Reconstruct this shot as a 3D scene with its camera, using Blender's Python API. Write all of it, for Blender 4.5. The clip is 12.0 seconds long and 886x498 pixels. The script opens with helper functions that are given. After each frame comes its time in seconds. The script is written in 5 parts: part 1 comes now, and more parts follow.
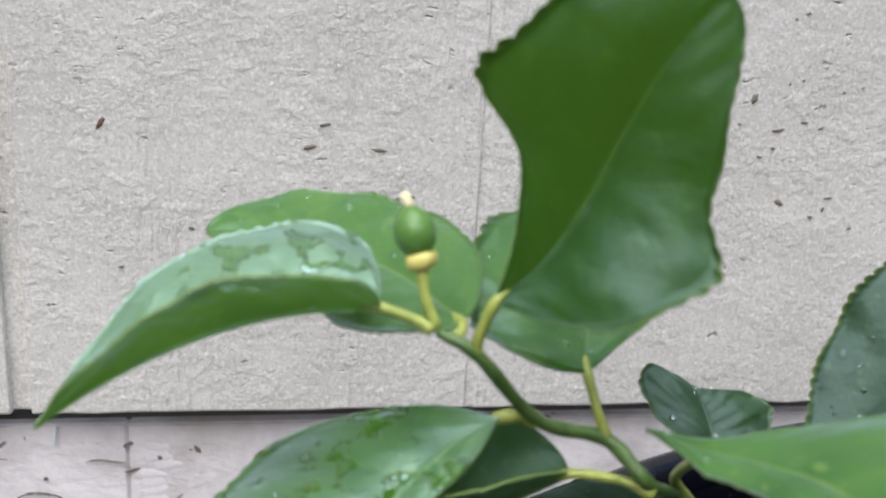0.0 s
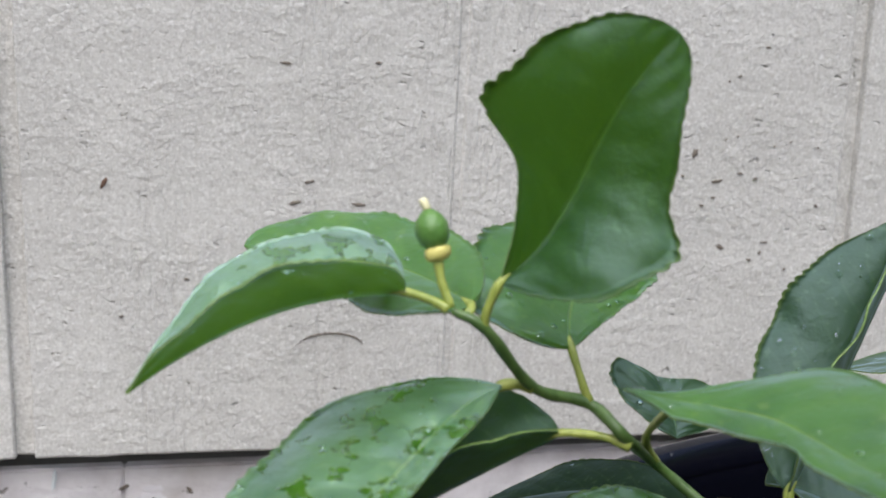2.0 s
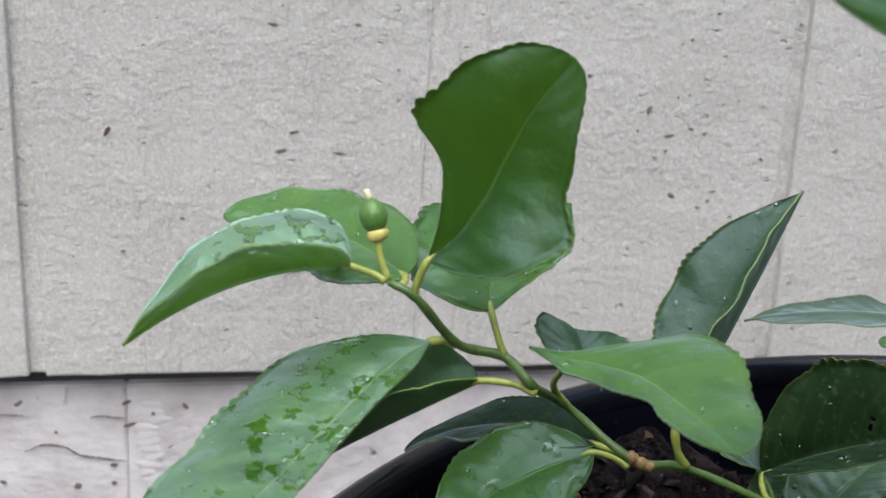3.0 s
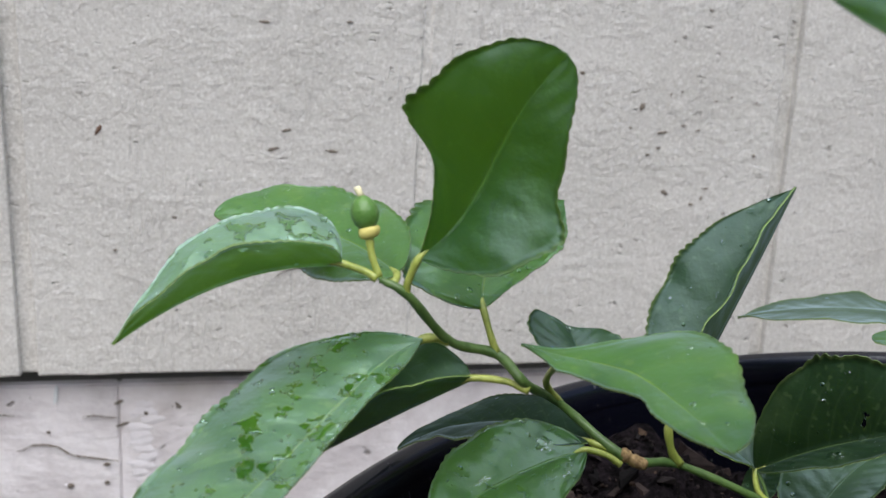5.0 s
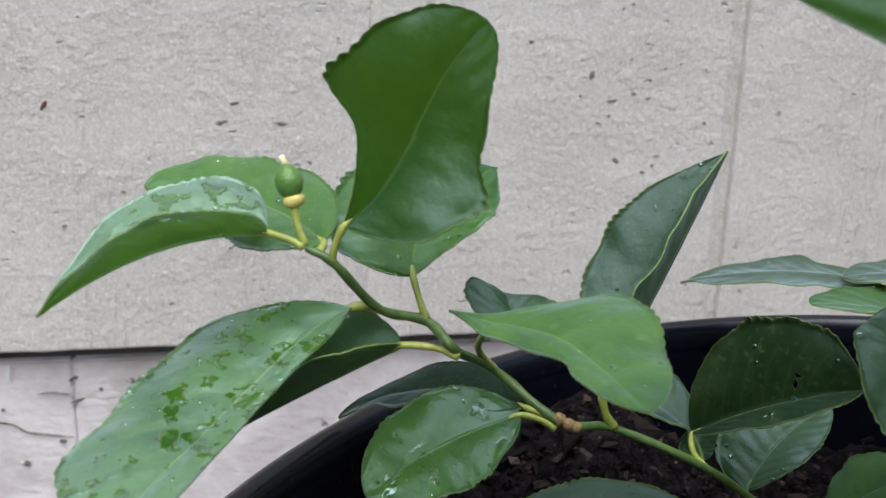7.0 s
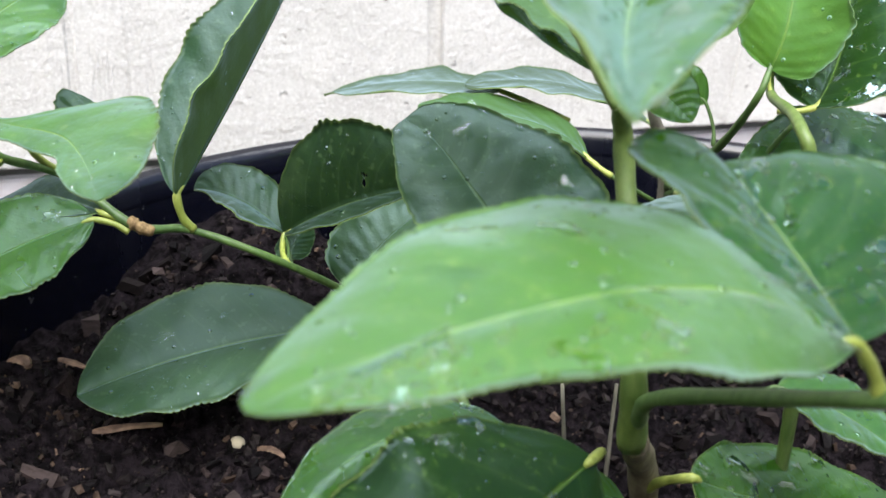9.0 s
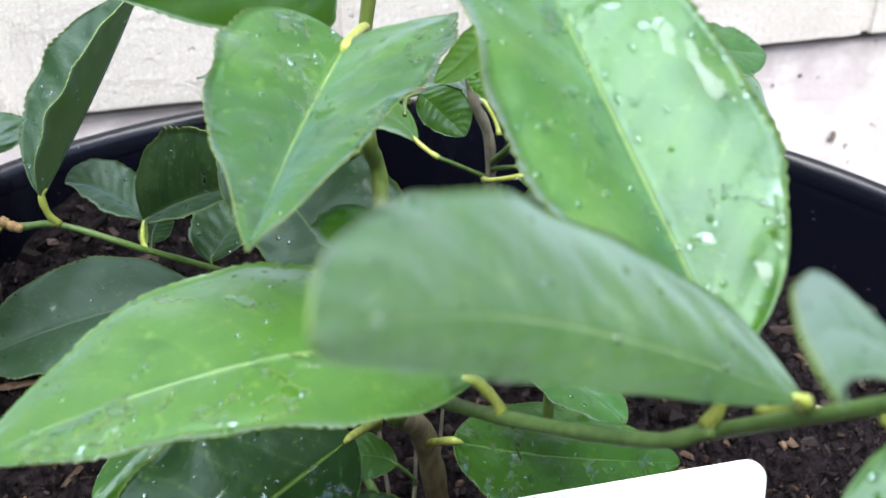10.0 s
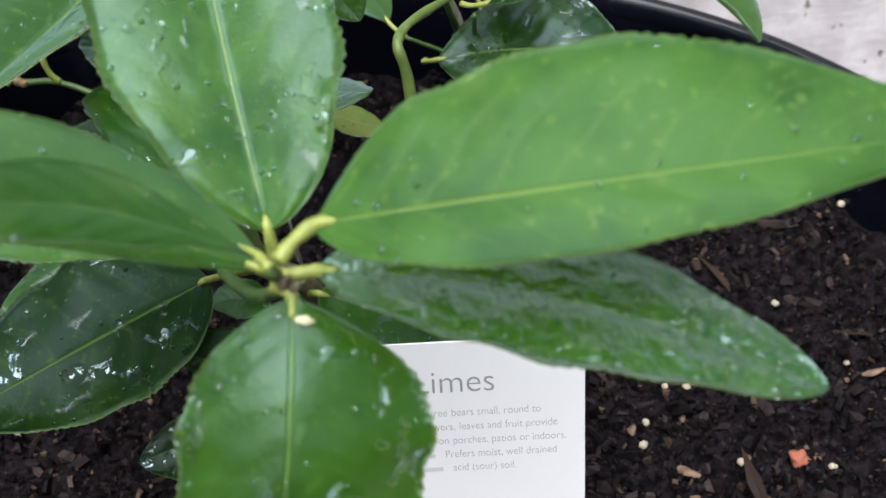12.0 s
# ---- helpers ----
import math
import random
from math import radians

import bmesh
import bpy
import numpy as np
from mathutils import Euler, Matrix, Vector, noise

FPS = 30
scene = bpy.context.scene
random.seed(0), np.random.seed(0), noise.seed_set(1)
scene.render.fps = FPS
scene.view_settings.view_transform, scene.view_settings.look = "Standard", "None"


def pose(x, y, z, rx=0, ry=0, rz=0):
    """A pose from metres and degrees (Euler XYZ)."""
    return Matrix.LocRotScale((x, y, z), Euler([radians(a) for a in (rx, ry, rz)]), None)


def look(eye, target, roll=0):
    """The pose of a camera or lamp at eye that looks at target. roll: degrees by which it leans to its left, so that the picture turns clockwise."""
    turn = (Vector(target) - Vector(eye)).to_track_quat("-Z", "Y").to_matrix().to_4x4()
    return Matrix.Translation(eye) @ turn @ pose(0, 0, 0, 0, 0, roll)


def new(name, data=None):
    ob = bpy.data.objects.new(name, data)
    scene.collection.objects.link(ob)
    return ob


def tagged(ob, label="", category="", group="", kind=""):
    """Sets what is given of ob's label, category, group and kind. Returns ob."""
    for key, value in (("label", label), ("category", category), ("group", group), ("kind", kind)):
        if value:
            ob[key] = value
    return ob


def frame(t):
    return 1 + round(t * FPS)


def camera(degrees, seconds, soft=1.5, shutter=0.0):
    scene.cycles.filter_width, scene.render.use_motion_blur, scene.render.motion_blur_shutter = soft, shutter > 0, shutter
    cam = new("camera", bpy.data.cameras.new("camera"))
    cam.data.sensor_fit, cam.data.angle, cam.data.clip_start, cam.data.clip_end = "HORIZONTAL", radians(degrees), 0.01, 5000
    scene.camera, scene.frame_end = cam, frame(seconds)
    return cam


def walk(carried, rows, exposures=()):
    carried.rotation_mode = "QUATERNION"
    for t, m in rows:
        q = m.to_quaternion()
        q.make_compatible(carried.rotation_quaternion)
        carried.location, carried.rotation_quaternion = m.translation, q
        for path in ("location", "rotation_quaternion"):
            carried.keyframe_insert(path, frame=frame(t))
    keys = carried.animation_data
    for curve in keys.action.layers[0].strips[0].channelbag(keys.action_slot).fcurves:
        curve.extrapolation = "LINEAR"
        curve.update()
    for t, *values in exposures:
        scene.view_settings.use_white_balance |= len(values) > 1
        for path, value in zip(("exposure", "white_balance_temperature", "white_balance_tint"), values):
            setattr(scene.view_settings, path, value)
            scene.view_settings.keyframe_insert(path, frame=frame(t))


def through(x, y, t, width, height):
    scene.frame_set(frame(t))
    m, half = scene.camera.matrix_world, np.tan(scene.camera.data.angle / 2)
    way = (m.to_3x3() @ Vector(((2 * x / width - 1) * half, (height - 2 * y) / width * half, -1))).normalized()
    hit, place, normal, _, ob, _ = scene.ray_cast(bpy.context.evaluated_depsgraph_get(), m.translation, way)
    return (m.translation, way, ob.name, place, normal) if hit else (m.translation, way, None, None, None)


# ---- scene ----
# ------------------------------------------------------------------ camera
cam = camera(40.0, 12.0)
cam.data.dof.use_dof, cam.data.dof.focus_distance, cam.data.dof.aperture_fstop = True, 0.40, 23.0
walk(cam, [
    (0, look((-0.2985, -0.5010, 0.5758), (-0.0090, 1.3445, -0.1430), 3.40)),
    (0.2, look((-0.2981, -0.5042, 0.5748), (0.0216, 1.3456, -0.1151), 3.26)),
    (0.5, look((-0.3035, -0.4924, 0.5667), (0.0090, 1.3527, -0.1390), 2.33)),
    (1, look((-0.3133, -0.4981, 0.5645), (0.1230, 1.3756, 0.0177), 3.44)),
    (1.5, look((-0.3139, -0.5092, 0.5544), (0.1077, 1.3720, 0.0220), 3.27)),
    (2, look((-0.3206, -0.5517, 0.5741), (0.0604, 1.3243, -0.0049), 2.96)),
    (2.5, look((-0.3120, -0.6060, 0.6040), (0.0490, 1.2340, -0.0920), 3.50)),
    (3, look((-0.3140, -0.6030, 0.6110), (0.0560, 1.2250, -0.1120), 4.00)),
    (5, look((-0.3130, -0.6020, 0.6100), (0.0660, 1.2240, -0.1140), 3.90)),
    (5.5, look((-0.3130, -0.6040, 0.6100), (0.0690, 1.2190, -0.1190), 3.80)),
    (6, look((-0.3110, -0.6040, 0.6100), (0.0760, 1.2180, -0.1170), 3.80)),
    (6.5, look((-0.3090, -0.6030, 0.6130), (0.0800, 1.2160, -0.1220), 3.40)),
    (8.3, look((-0.2470, -0.6260, 0.5930), (0.2770, 1.0910, -0.2900), 4.00)),
    (8.7, look((-0.2260, -0.6340, 0.6000), (0.3200, 1.0490, -0.3330), 3.80)),
    (9, look((-0.2040, -0.6480, 0.6110), (0.3560, 1.0010, -0.3730), 4.40)),
    (9.5, look((-0.1760, -0.6750, 0.6510), (0.3820, 0.9160, -0.4250), 3.40)),
    (9.8, look((-0.1650, -0.6880, 0.6680), (0.3920, 0.8680, -0.4590), 3.30)),
    (10.1, look((-0.1480, -0.7030, 0.6880), (0.3540, 0.8290, -0.4960), 3.20)),
    (10.3, look((-0.1350, -0.7180, 0.6930), (0.3170, 0.7890, -0.5420), 2.70)),
    (10.6, look((-0.1050, -0.7360, 0.6970), (0.2870, 0.7660, -0.5640), 1.50)),
    (11, look((-0.0790, -0.7540, 0.6980), (0.2060, 0.7520, -0.5880), 0.40)),
    (11.5, look((-0.0480, -0.7590, 0.7050), (0.1220, 0.7400, -0.6080), -1.20)),
    (12, look((-0.0160, -0.7540, 0.7110), (0.0140, 0.7350, -0.6230), -3.70)),
], exposures=[(0.0, 1.5), (1.0, 1.5), (2.0, 1.4), (6.5, 1.34), (8.3, 1.7), (9.0, 2.28), (9.5, 2.22), (10.0, 2.25), (10.5, 2.12), (11.0, 1.62), (11.5, 1.78), (12.0, 1.55)])

# ------------------------------------------------------------------ light
world = bpy.data.worlds.new("sky")
scene.world = world
world.use_nodes = True
wn = world.node_tree
wn.nodes.clear()
sky = wn.nodes.new("ShaderNodeTexSky")
sky.sky_type = "NISHITA"
sky.sun_disc = False
sky.sun_elevation = radians(52)
sky.sun_rotation = radians(200)
sky.air_density, sky.dust_density, sky.ozone_density = 1.0, 2.5, 1.5
bg = wn.nodes.new("ShaderNodeBackground")
bg.inputs["Strength"].default_value = 0.065
wout = wn.nodes.new("ShaderNodeOutputWorld")
wn.links.new(sky.outputs["Color"], bg.inputs["Color"])
wn.links.new(bg.outputs["Background"], wout.inputs["Surface"])

sun_data = bpy.data.lights.new("sun", "SUN")
sun_data.energy = 1.9
sun_data.angle = radians(60)
sun_data.color = (0.97, 0.985, 1.0)
sun = new("sun", sun_data)
sun.matrix_world = look((-0.4, -1.0, 4.0), (0, 0, 0))


# ------------------------------------------------------------------ materials
class Nodes:
    """A small builder for node materials."""

    def __init__(self, name):
        self.mat = bpy.data.materials.new(name)
        self.mat.use_nodes = True
        self.tree = self.mat.node_tree
        self.tree.nodes.clear()
        self.out = self.tree.nodes.new("ShaderNodeOutputMaterial")

    def add(self, kind, **inputs):
        n = self.tree.nodes.new(kind)
        for key, value in inputs.items():
            self.put(n, key.replace("_", " "), value)
        return n

    def put(self, n, key, value):
        slot = n.inputs[key]
        if isinstance(value, bpy.types.NodeSocket):
            self.tree.links.new(value, slot)
        else:
            slot.default_value = value

    def math(self, op, a, b=0.0, c=0.0):
        n = self.tree.nodes.new("ShaderNodeMath")
        n.operation = op
        for i, value in enumerate((a, b, c)):
            if isinstance(value, bpy.types.NodeSocket):
                self.tree.links.new(value, n.inputs[i])
            else:
                n.inputs[i].default_value = value
        return n.outputs[0]

    def mix(self, fac, a, b):
        n = self.tree.nodes.new("ShaderNodeMix")
        n.data_type = "RGBA"
        for i, value in ((0, fac), (6, a), (7, b)):
            if isinstance(value, bpy.types.NodeSocket):
                self.tree.links.new(value, n.inputs[i])
            else:
                n.inputs[i].default_value = value
        return n.outputs[2]

    def ramp(self, fac, lo, hi, a=0.0, b=1.0):
        n = self.tree.nodes.new("ShaderNodeMapRange")
        n.interpolation_type = "SMOOTHSTEP"
        self.put(n, "Value", fac)
        for key, value in (("From Min", lo), ("From Max", hi), ("To Min", a), ("To Max", b)):
            n.inputs[key].default_value = value
        return n.outputs[0]

    def noise(self, scale, detail=3.0, rough=0.55, vector=None, stretch=None):
        n = self.add("ShaderNodeTexNoise", Scale=scale, Detail=detail, Roughness=rough)
        if vector is None:
            vector = self.add("ShaderNodeTexCoord").outputs["Object"]
        if stretch:
            m = self.add("ShaderNodeMapping")
            m.inputs["Scale"].default_value = stretch
            self.put(m, "Vector", vector)
            vector = m.outputs[0]
        self.put(n, "Vector", vector)
        return n.outputs["Fac"]

    def bump(self, height, strength, distance, normal=None):
        n = self.add("ShaderNodeBump", Strength=strength, Distance=distance, Height=height)
        if normal is not None:
            self.put(n, "Normal", normal)
        return n.outputs[0]

    def surface(self, **inputs):
        p = self.add("ShaderNodeBsdfPrincipled", **inputs)
        return p

    def done(self, shader):
        self.tree.links.new(shader, self.out.inputs["Surface"])
        return self.mat


def rgb(r, g, b):
    return (r, g, b, 1.0)


def leaf_material(name, dark, light, vein, rough, under=False, through=0.22, wet=False, gloss=0.6, bloom=0.0, beads=True, crinkle=0.0):
    """Citrus leaf: pale midrib and side veins along the blade, mottled green, patches of water film."""
    k = Nodes(name)
    uv = k.add("ShaderNodeUVMap")
    sep = k.add("ShaderNodeSeparateXYZ", Vector=uv.outputs[0])
    u, v = sep.outputs["X"], sep.outputs["Y"]
    side = k.math("ABSOLUTE", k.math("MULTIPLY_ADD", v, 2.0, -1.0))
    info = k.add("ShaderNodeObjectInfo")
    rnd = info.outputs["Random"]
    # veins
    width = k.math("MULTIPLY_ADD", u, -0.022, 0.034)
    mid = k.ramp(k.math("DIVIDE", side, width), 0.35, 1.1, 1.0, 0.0)
    wob = k.noise(26.0, 2.0)
    lane = k.math("ADD", k.math("MULTIPLY", k.math("SUBTRACT", u, k.math("MULTIPLY", k.math("POWER", side, 1.3), 0.20)), 8.5),
                  k.math("MULTIPLY", wob, 1.3))
    wave = k.math("ABSOLUTE", k.math("SUBTRACT", k.math("FRACT", lane), 0.5))
    veins = k.ramp(wave, 0.0, 0.085, 1.0, 0.0)
    veins = k.math("MULTIPLY", veins, k.ramp(side, 0.55, 1.0, 1.0, 0.0))
    # colour
    mott = k.noise(60.0, 4.0, 0.6)
    big = k.noise(22.0, 2.0)
    tone = k.math("ADD", k.math("MULTIPLY", mott, 0.5), k.math("ADD", k.math("MULTIPLY", big, 0.5), k.math("MULTIPLY_ADD", rnd, 0.3, -0.15)))
    col = k.mix(k.ramp(tone, 0.40, 0.60), dark, light)
    col = k.mix(k.math("MULTIPLY", veins, 0.11), col, vein)
    col = k.mix(k.math("MULTIPLY", mid, 0.55), col, vein)
    col = k.mix(k.math("MULTIPLY", k.ramp(side, 0.962, 0.985), 0.35), col, rgb(0.22, 0.31, 0.09))
    blush = k.math("MULTIPLY", k.ramp(k.noise(55.0, 3.0), 0.54, 0.72), k.ramp(side, 0.0, 1.0))
    col = k.mix(k.math("MULTIPLY", blush, 0.16), col, vein)
    specks = k.ramp(k.noise(380.0, 1.0), 0.64, 0.71)
    col = k.mix(k.math("MULTIPLY", specks, 0.25), col, vein)
    # relief: sunken midrib and veins, quilted blade
    quilt = k.ramp(wave, 0.0, 0.5)
    h = k.math("SUBTRACT", k.math("MULTIPLY", quilt, 0.13), k.math("MULTIPLY", mid, 0.6))
    h = k.math("ADD", h, k.math("MULTIPLY", k.noise(150.0, 3.0), 0.5))
    if under:
        h = k.math("MULTIPLY", h, -1.0)
    nrm = k.bump(k.noise(60.0, 2.0, 0.5), 0.35, 0.0020)
    nrm = k.bump(h, 0.55, 0.0012, nrm)
    if crinkle:
        nrm = k.bump(k.noise(150.0, 3.0, 0.6), 0.9, crinkle, nrm)
    nrm = k.bump(k.noise(620.0, 3.0), 0.35, 0.0003, nrm)
    shine = k.mix(mott, rgb(rough - 0.05, rough - 0.05, rough - 0.05), rgb(rough + 0.07, rough + 0.07, rough + 0.07))
    # beads of rain: small smooth domes that wet the waxy bloom away
    cells = k.add("ShaderNodeTexVoronoi", Scale=300.0)
    k.put(cells, "Vector", k.add("ShaderNodeTexCoord").outputs["Object"])
    pick = k.add("ShaderNodeSeparateColor", Color=cells.outputs["Color"])
    reach = k.math("MULTIPLY", k.ramp(pick.outputs[0], 0.60 if wet else 0.76, 1.0), 0.30 if beads else 0.0)
    dome = k.ramp(k.math("SUBTRACT", reach, cells.outputs["Distance"]), 0.0, 0.16)
    film = bead = k.ramp(dome, 0.02, 0.12)
    pool = 0.0
    nrm = k.bump(dome, 0.8, 0.0007, nrm)
    if wet:
        pool = k.ramp(k.noise(150.0, 4.0, 0.6), 0.555, 0.575)
        pool = k.math("MULTIPLY", pool, k.ramp(k.noise(38.0, 1.0), 0.46, 0.56))
        nrm = k.bump(pool, 0.9, 0.0008, nrm)
        nrm = k.bump(k.math("MULTIPLY", pool, k.noise(240.0, 2.0, 0.5)), 0.8, 0.0011, nrm)
        film = k.math("MAXIMUM", film, pool)
    if not under:
        col = k.mix(k.math("MULTIPLY", pool, 0.15), col, dark)
        shine = k.mix(film, shine, rgb(0.05, 0.05, 0.05))
    p = k.surface(Base_Color=col, Roughness=0.7, Normal=nrm)
    p.inputs["Specular IOR Level"].default_value = 0.0
    # waxy bloom, its sheen tinted and raised to paint in pale sky haze
    k.put(p, "Sheen Weight", k.math("MULTIPLY_ADD", film, -bloom, bloom))
    p.inputs["Sheen Roughness"].default_value = 0.45
    p.inputs["Sheen Tint"].default_value = rgb(0.80, 0.92, 1.0)
    tr = k.add("ShaderNodeBsdfTranslucent", Normal=nrm)
    k.put(tr, "Color", k.mix(0.2, rgb(0.65, 0.96, 0.20), k.mix(0.5, col, vein)))
    m = k.add("ShaderNodeMixShader")
    m.inputs[0].default_value = through
    k.tree.links.new(p.outputs[0], m.inputs[1])
    k.tree.links.new(tr.outputs[0], m.inputs[2])
    # waxy gloss over blade and light passing through it, tinted blue for reflected sky
    fres = k.add("ShaderNodeFresnel", IOR=1.48, Normal=nrm)
    wax = k.add("ShaderNodeBsdfGlossy", Color=rgb(0.70, 0.90, 1.0), Roughness=shine, Normal=nrm)
    top = k.add("ShaderNodeMixShader")
    edge = k.math("MAXIMUM", k.math("SUBTRACT", fres.outputs[0], 0.014), 0.0)
    slick = k.math("MAXIMUM", k.math("MULTIPLY", edge, 1.35 * gloss), k.math("MULTIPLY", fres.outputs[0], k.math("MULTIPLY_ADD", bead, 2.4, k.math("MULTIPLY", pool, 3.2))))
    k.put(top, "Fac", k.math("MINIMUM", slick, 0.46))
    k.tree.links.new(m.outputs[0], top.inputs[1])
    k.tree.links.new(wax.outputs[0], top.inputs[2])
    return k.done(top.outputs[0])


def leaf_pair(name, dark, light, vein, rough, through, wet, gloss, bloom, back=(0.078, 0.165, 0.028), beads=True, crinkle=0.0):
    """Upper face with waxy bloom and paler matt under face of one kind of leaf."""
    pale = [rgb(*(0.5 * c[i] + 0.5 * g for i, g in enumerate(back))) for c in (dark, light)]
    return (leaf_material(name + "_upper", dark, light, vein, rough, through=through, wet=wet, gloss=gloss, bloom=bloom, beads=beads, crinkle=crinkle),
            leaf_material(name + "_under", pale[0], pale[1], vein, 0.58, under=True, through=through + 0.08, gloss=0.6, bloom=bloom * 0.7, beads=beads, crinkle=crinkle))


FRESH = rgb(0.014, 0.064, 0.008), rgb(0.054, 0.142, 0.019), rgb(0.27, 0.38, 0.08)
DARK = rgb(0.004, 0.024, 0.003), rgb(0.023, 0.076, 0.006), rgb(0.13, 0.24, 0.05)
# Near-black green: canopy shade on low inner leaves is put into the colour
DEEP_SHADE = rgb(0.003, 0.015, 0.003), rgb(0.009, 0.032, 0.006), rgb(0.15, 0.26, 0.05)
# Muted green for leaves inside the foliage, their shade mixed into the colour
SHADED = rgb(0.011, 0.034, 0.011), rgb(0.023, 0.058, 0.018), rgb(0.12, 0.19, 0.08)
LOOKS = {
    "fresh": leaf_pair("leaf_fresh", *FRESH, 0.33, 0.42, False, 1.3, 0.05),
    "broad": leaf_pair("leaf_fresh_dry", *FRESH, 0.40, 0.50, False, 1.9, 0.34),
    "wet": leaf_pair("leaf_fresh_wet", *FRESH, 0.38, 0.44, True, 1.35, 0.16),
    "sheen": leaf_pair("leaf_fresh_glossy", *FRESH, 0.40, 0.38, True, 3.6, 0.40),
    "mature": leaf_pair("leaf_dark", *DARK[:2], rgb(0.07, 0.15, 0.03), 0.40, 0.44, False, 0.9, 0.03, beads=False),
    "wet_mid": leaf_pair("leaf_dark_rained", *DARK, 0.32, 0.42, True, 1.15, 0.03),
    "soft": leaf_pair("leaf_soft_green", rgb(0.010, 0.062, 0.005), rgb(0.030, 0.112, 0.010), FRESH[2], 0.34, 0.44, True, 1.1, 0.03),
    "wet_shaded": leaf_pair("leaf_shaded_wet", *DEEP_SHADE, 0.34, 0.20, True, 0.42, 0.0),
    "shade": leaf_pair("leaf_shaded", *SHADED, 0.42, 0.2, False, 1.0, 0.02, (0.105, 0.150, 0.085)),
    "shade_dry": leaf_pair("leaf_shaded_dry", *SHADED, 0.44, 0.2, False, 1.0, 0.02, (0.105, 0.150, 0.085)),
    # darker, greyer leaf copy with the shade under the side branch in its colour
    "shade_grey": leaf_pair("leaf_shaded_grey", rgb(0.006, 0.017, 0.008), rgb(0.014, 0.032, 0.014), SHADED[2], 0.46, 0.14, False, 0.3, 0.0, (0.07, 0.10, 0.06)),
    "plain": leaf_pair("leaf_fresh_plain", *FRESH, 0.45, 0.36, False, 0.5, 0.14),
    "crinkled": leaf_pair("leaf_fresh_crinkled", *FRESH, 0.14, 0.55, True, 2.6, 0.30, crinkle=0.0020),
    "glassy": leaf_pair("leaf_streaming_wet", *DARK, 0.26, 0.26, True, 0.95, 0.0),
    "old": leaf_pair("leaf_yellowing", rgb(0.10, 0.15, 0.020), rgb(0.17, 0.20, 0.04), rgb(0.28, 0.30, 0.09), 0.5, 0.3, False, 0.5, 0.0),
}


def edge_material():
    k = Nodes("leaf_margin")
    p = k.surface(Base_Color=k.mix(k.noise(300.0), rgb(0.10, 0.18, 0.04), rgb(0.20, 0.29, 0.08)), Roughness=0.5)
    return k.done(p.outputs[0])


def bark_material(name, a, b, rough, fine=260.0, relief=0.5):
    k = Nodes(name)
    n1 = k.noise(fine, 4.0, 0.6, stretch=(1.0, 1.0, 0.35))
    n2 = k.noise(60.0, 3.0)
    col = k.mix(k.ramp(k.math("ADD", k.math("MULTIPLY", n1, 0.6), k.math("MULTIPLY", n2, 0.4)), 0.35, 0.65), a, b)
    p = k.surface(Base_Color=col, Roughness=rough, Normal=k.bump(n1, relief, 0.0007))
    return k.done(p.outputs[0])


def water_material():
    """Clear shallow drops: the leaf shows through, the sky gleams on top."""
    k = Nodes("water_drop")
    clear = k.add("ShaderNodeBsdfTransparent", Color=rgb(0.93, 0.97, 0.94))
    gleam = k.add("ShaderNodeBsdfGlossy", Color=rgb(0.92, 0.97, 1.0), Roughness=0.03)
    fres = k.add("ShaderNodeFresnel", IOR=1.33)
    m = k.add("ShaderNodeMixShader")
    k.put(m, "Fac", k.math("MINIMUM", k.math("MULTIPLY", fres.outputs[0], 1.6), 0.5))
    k.tree.links.new(clear.outputs[0], m.inputs[1])
    k.tree.links.new(gleam.outputs[0], m.inputs[2])
    return k.done(m.outputs[0])


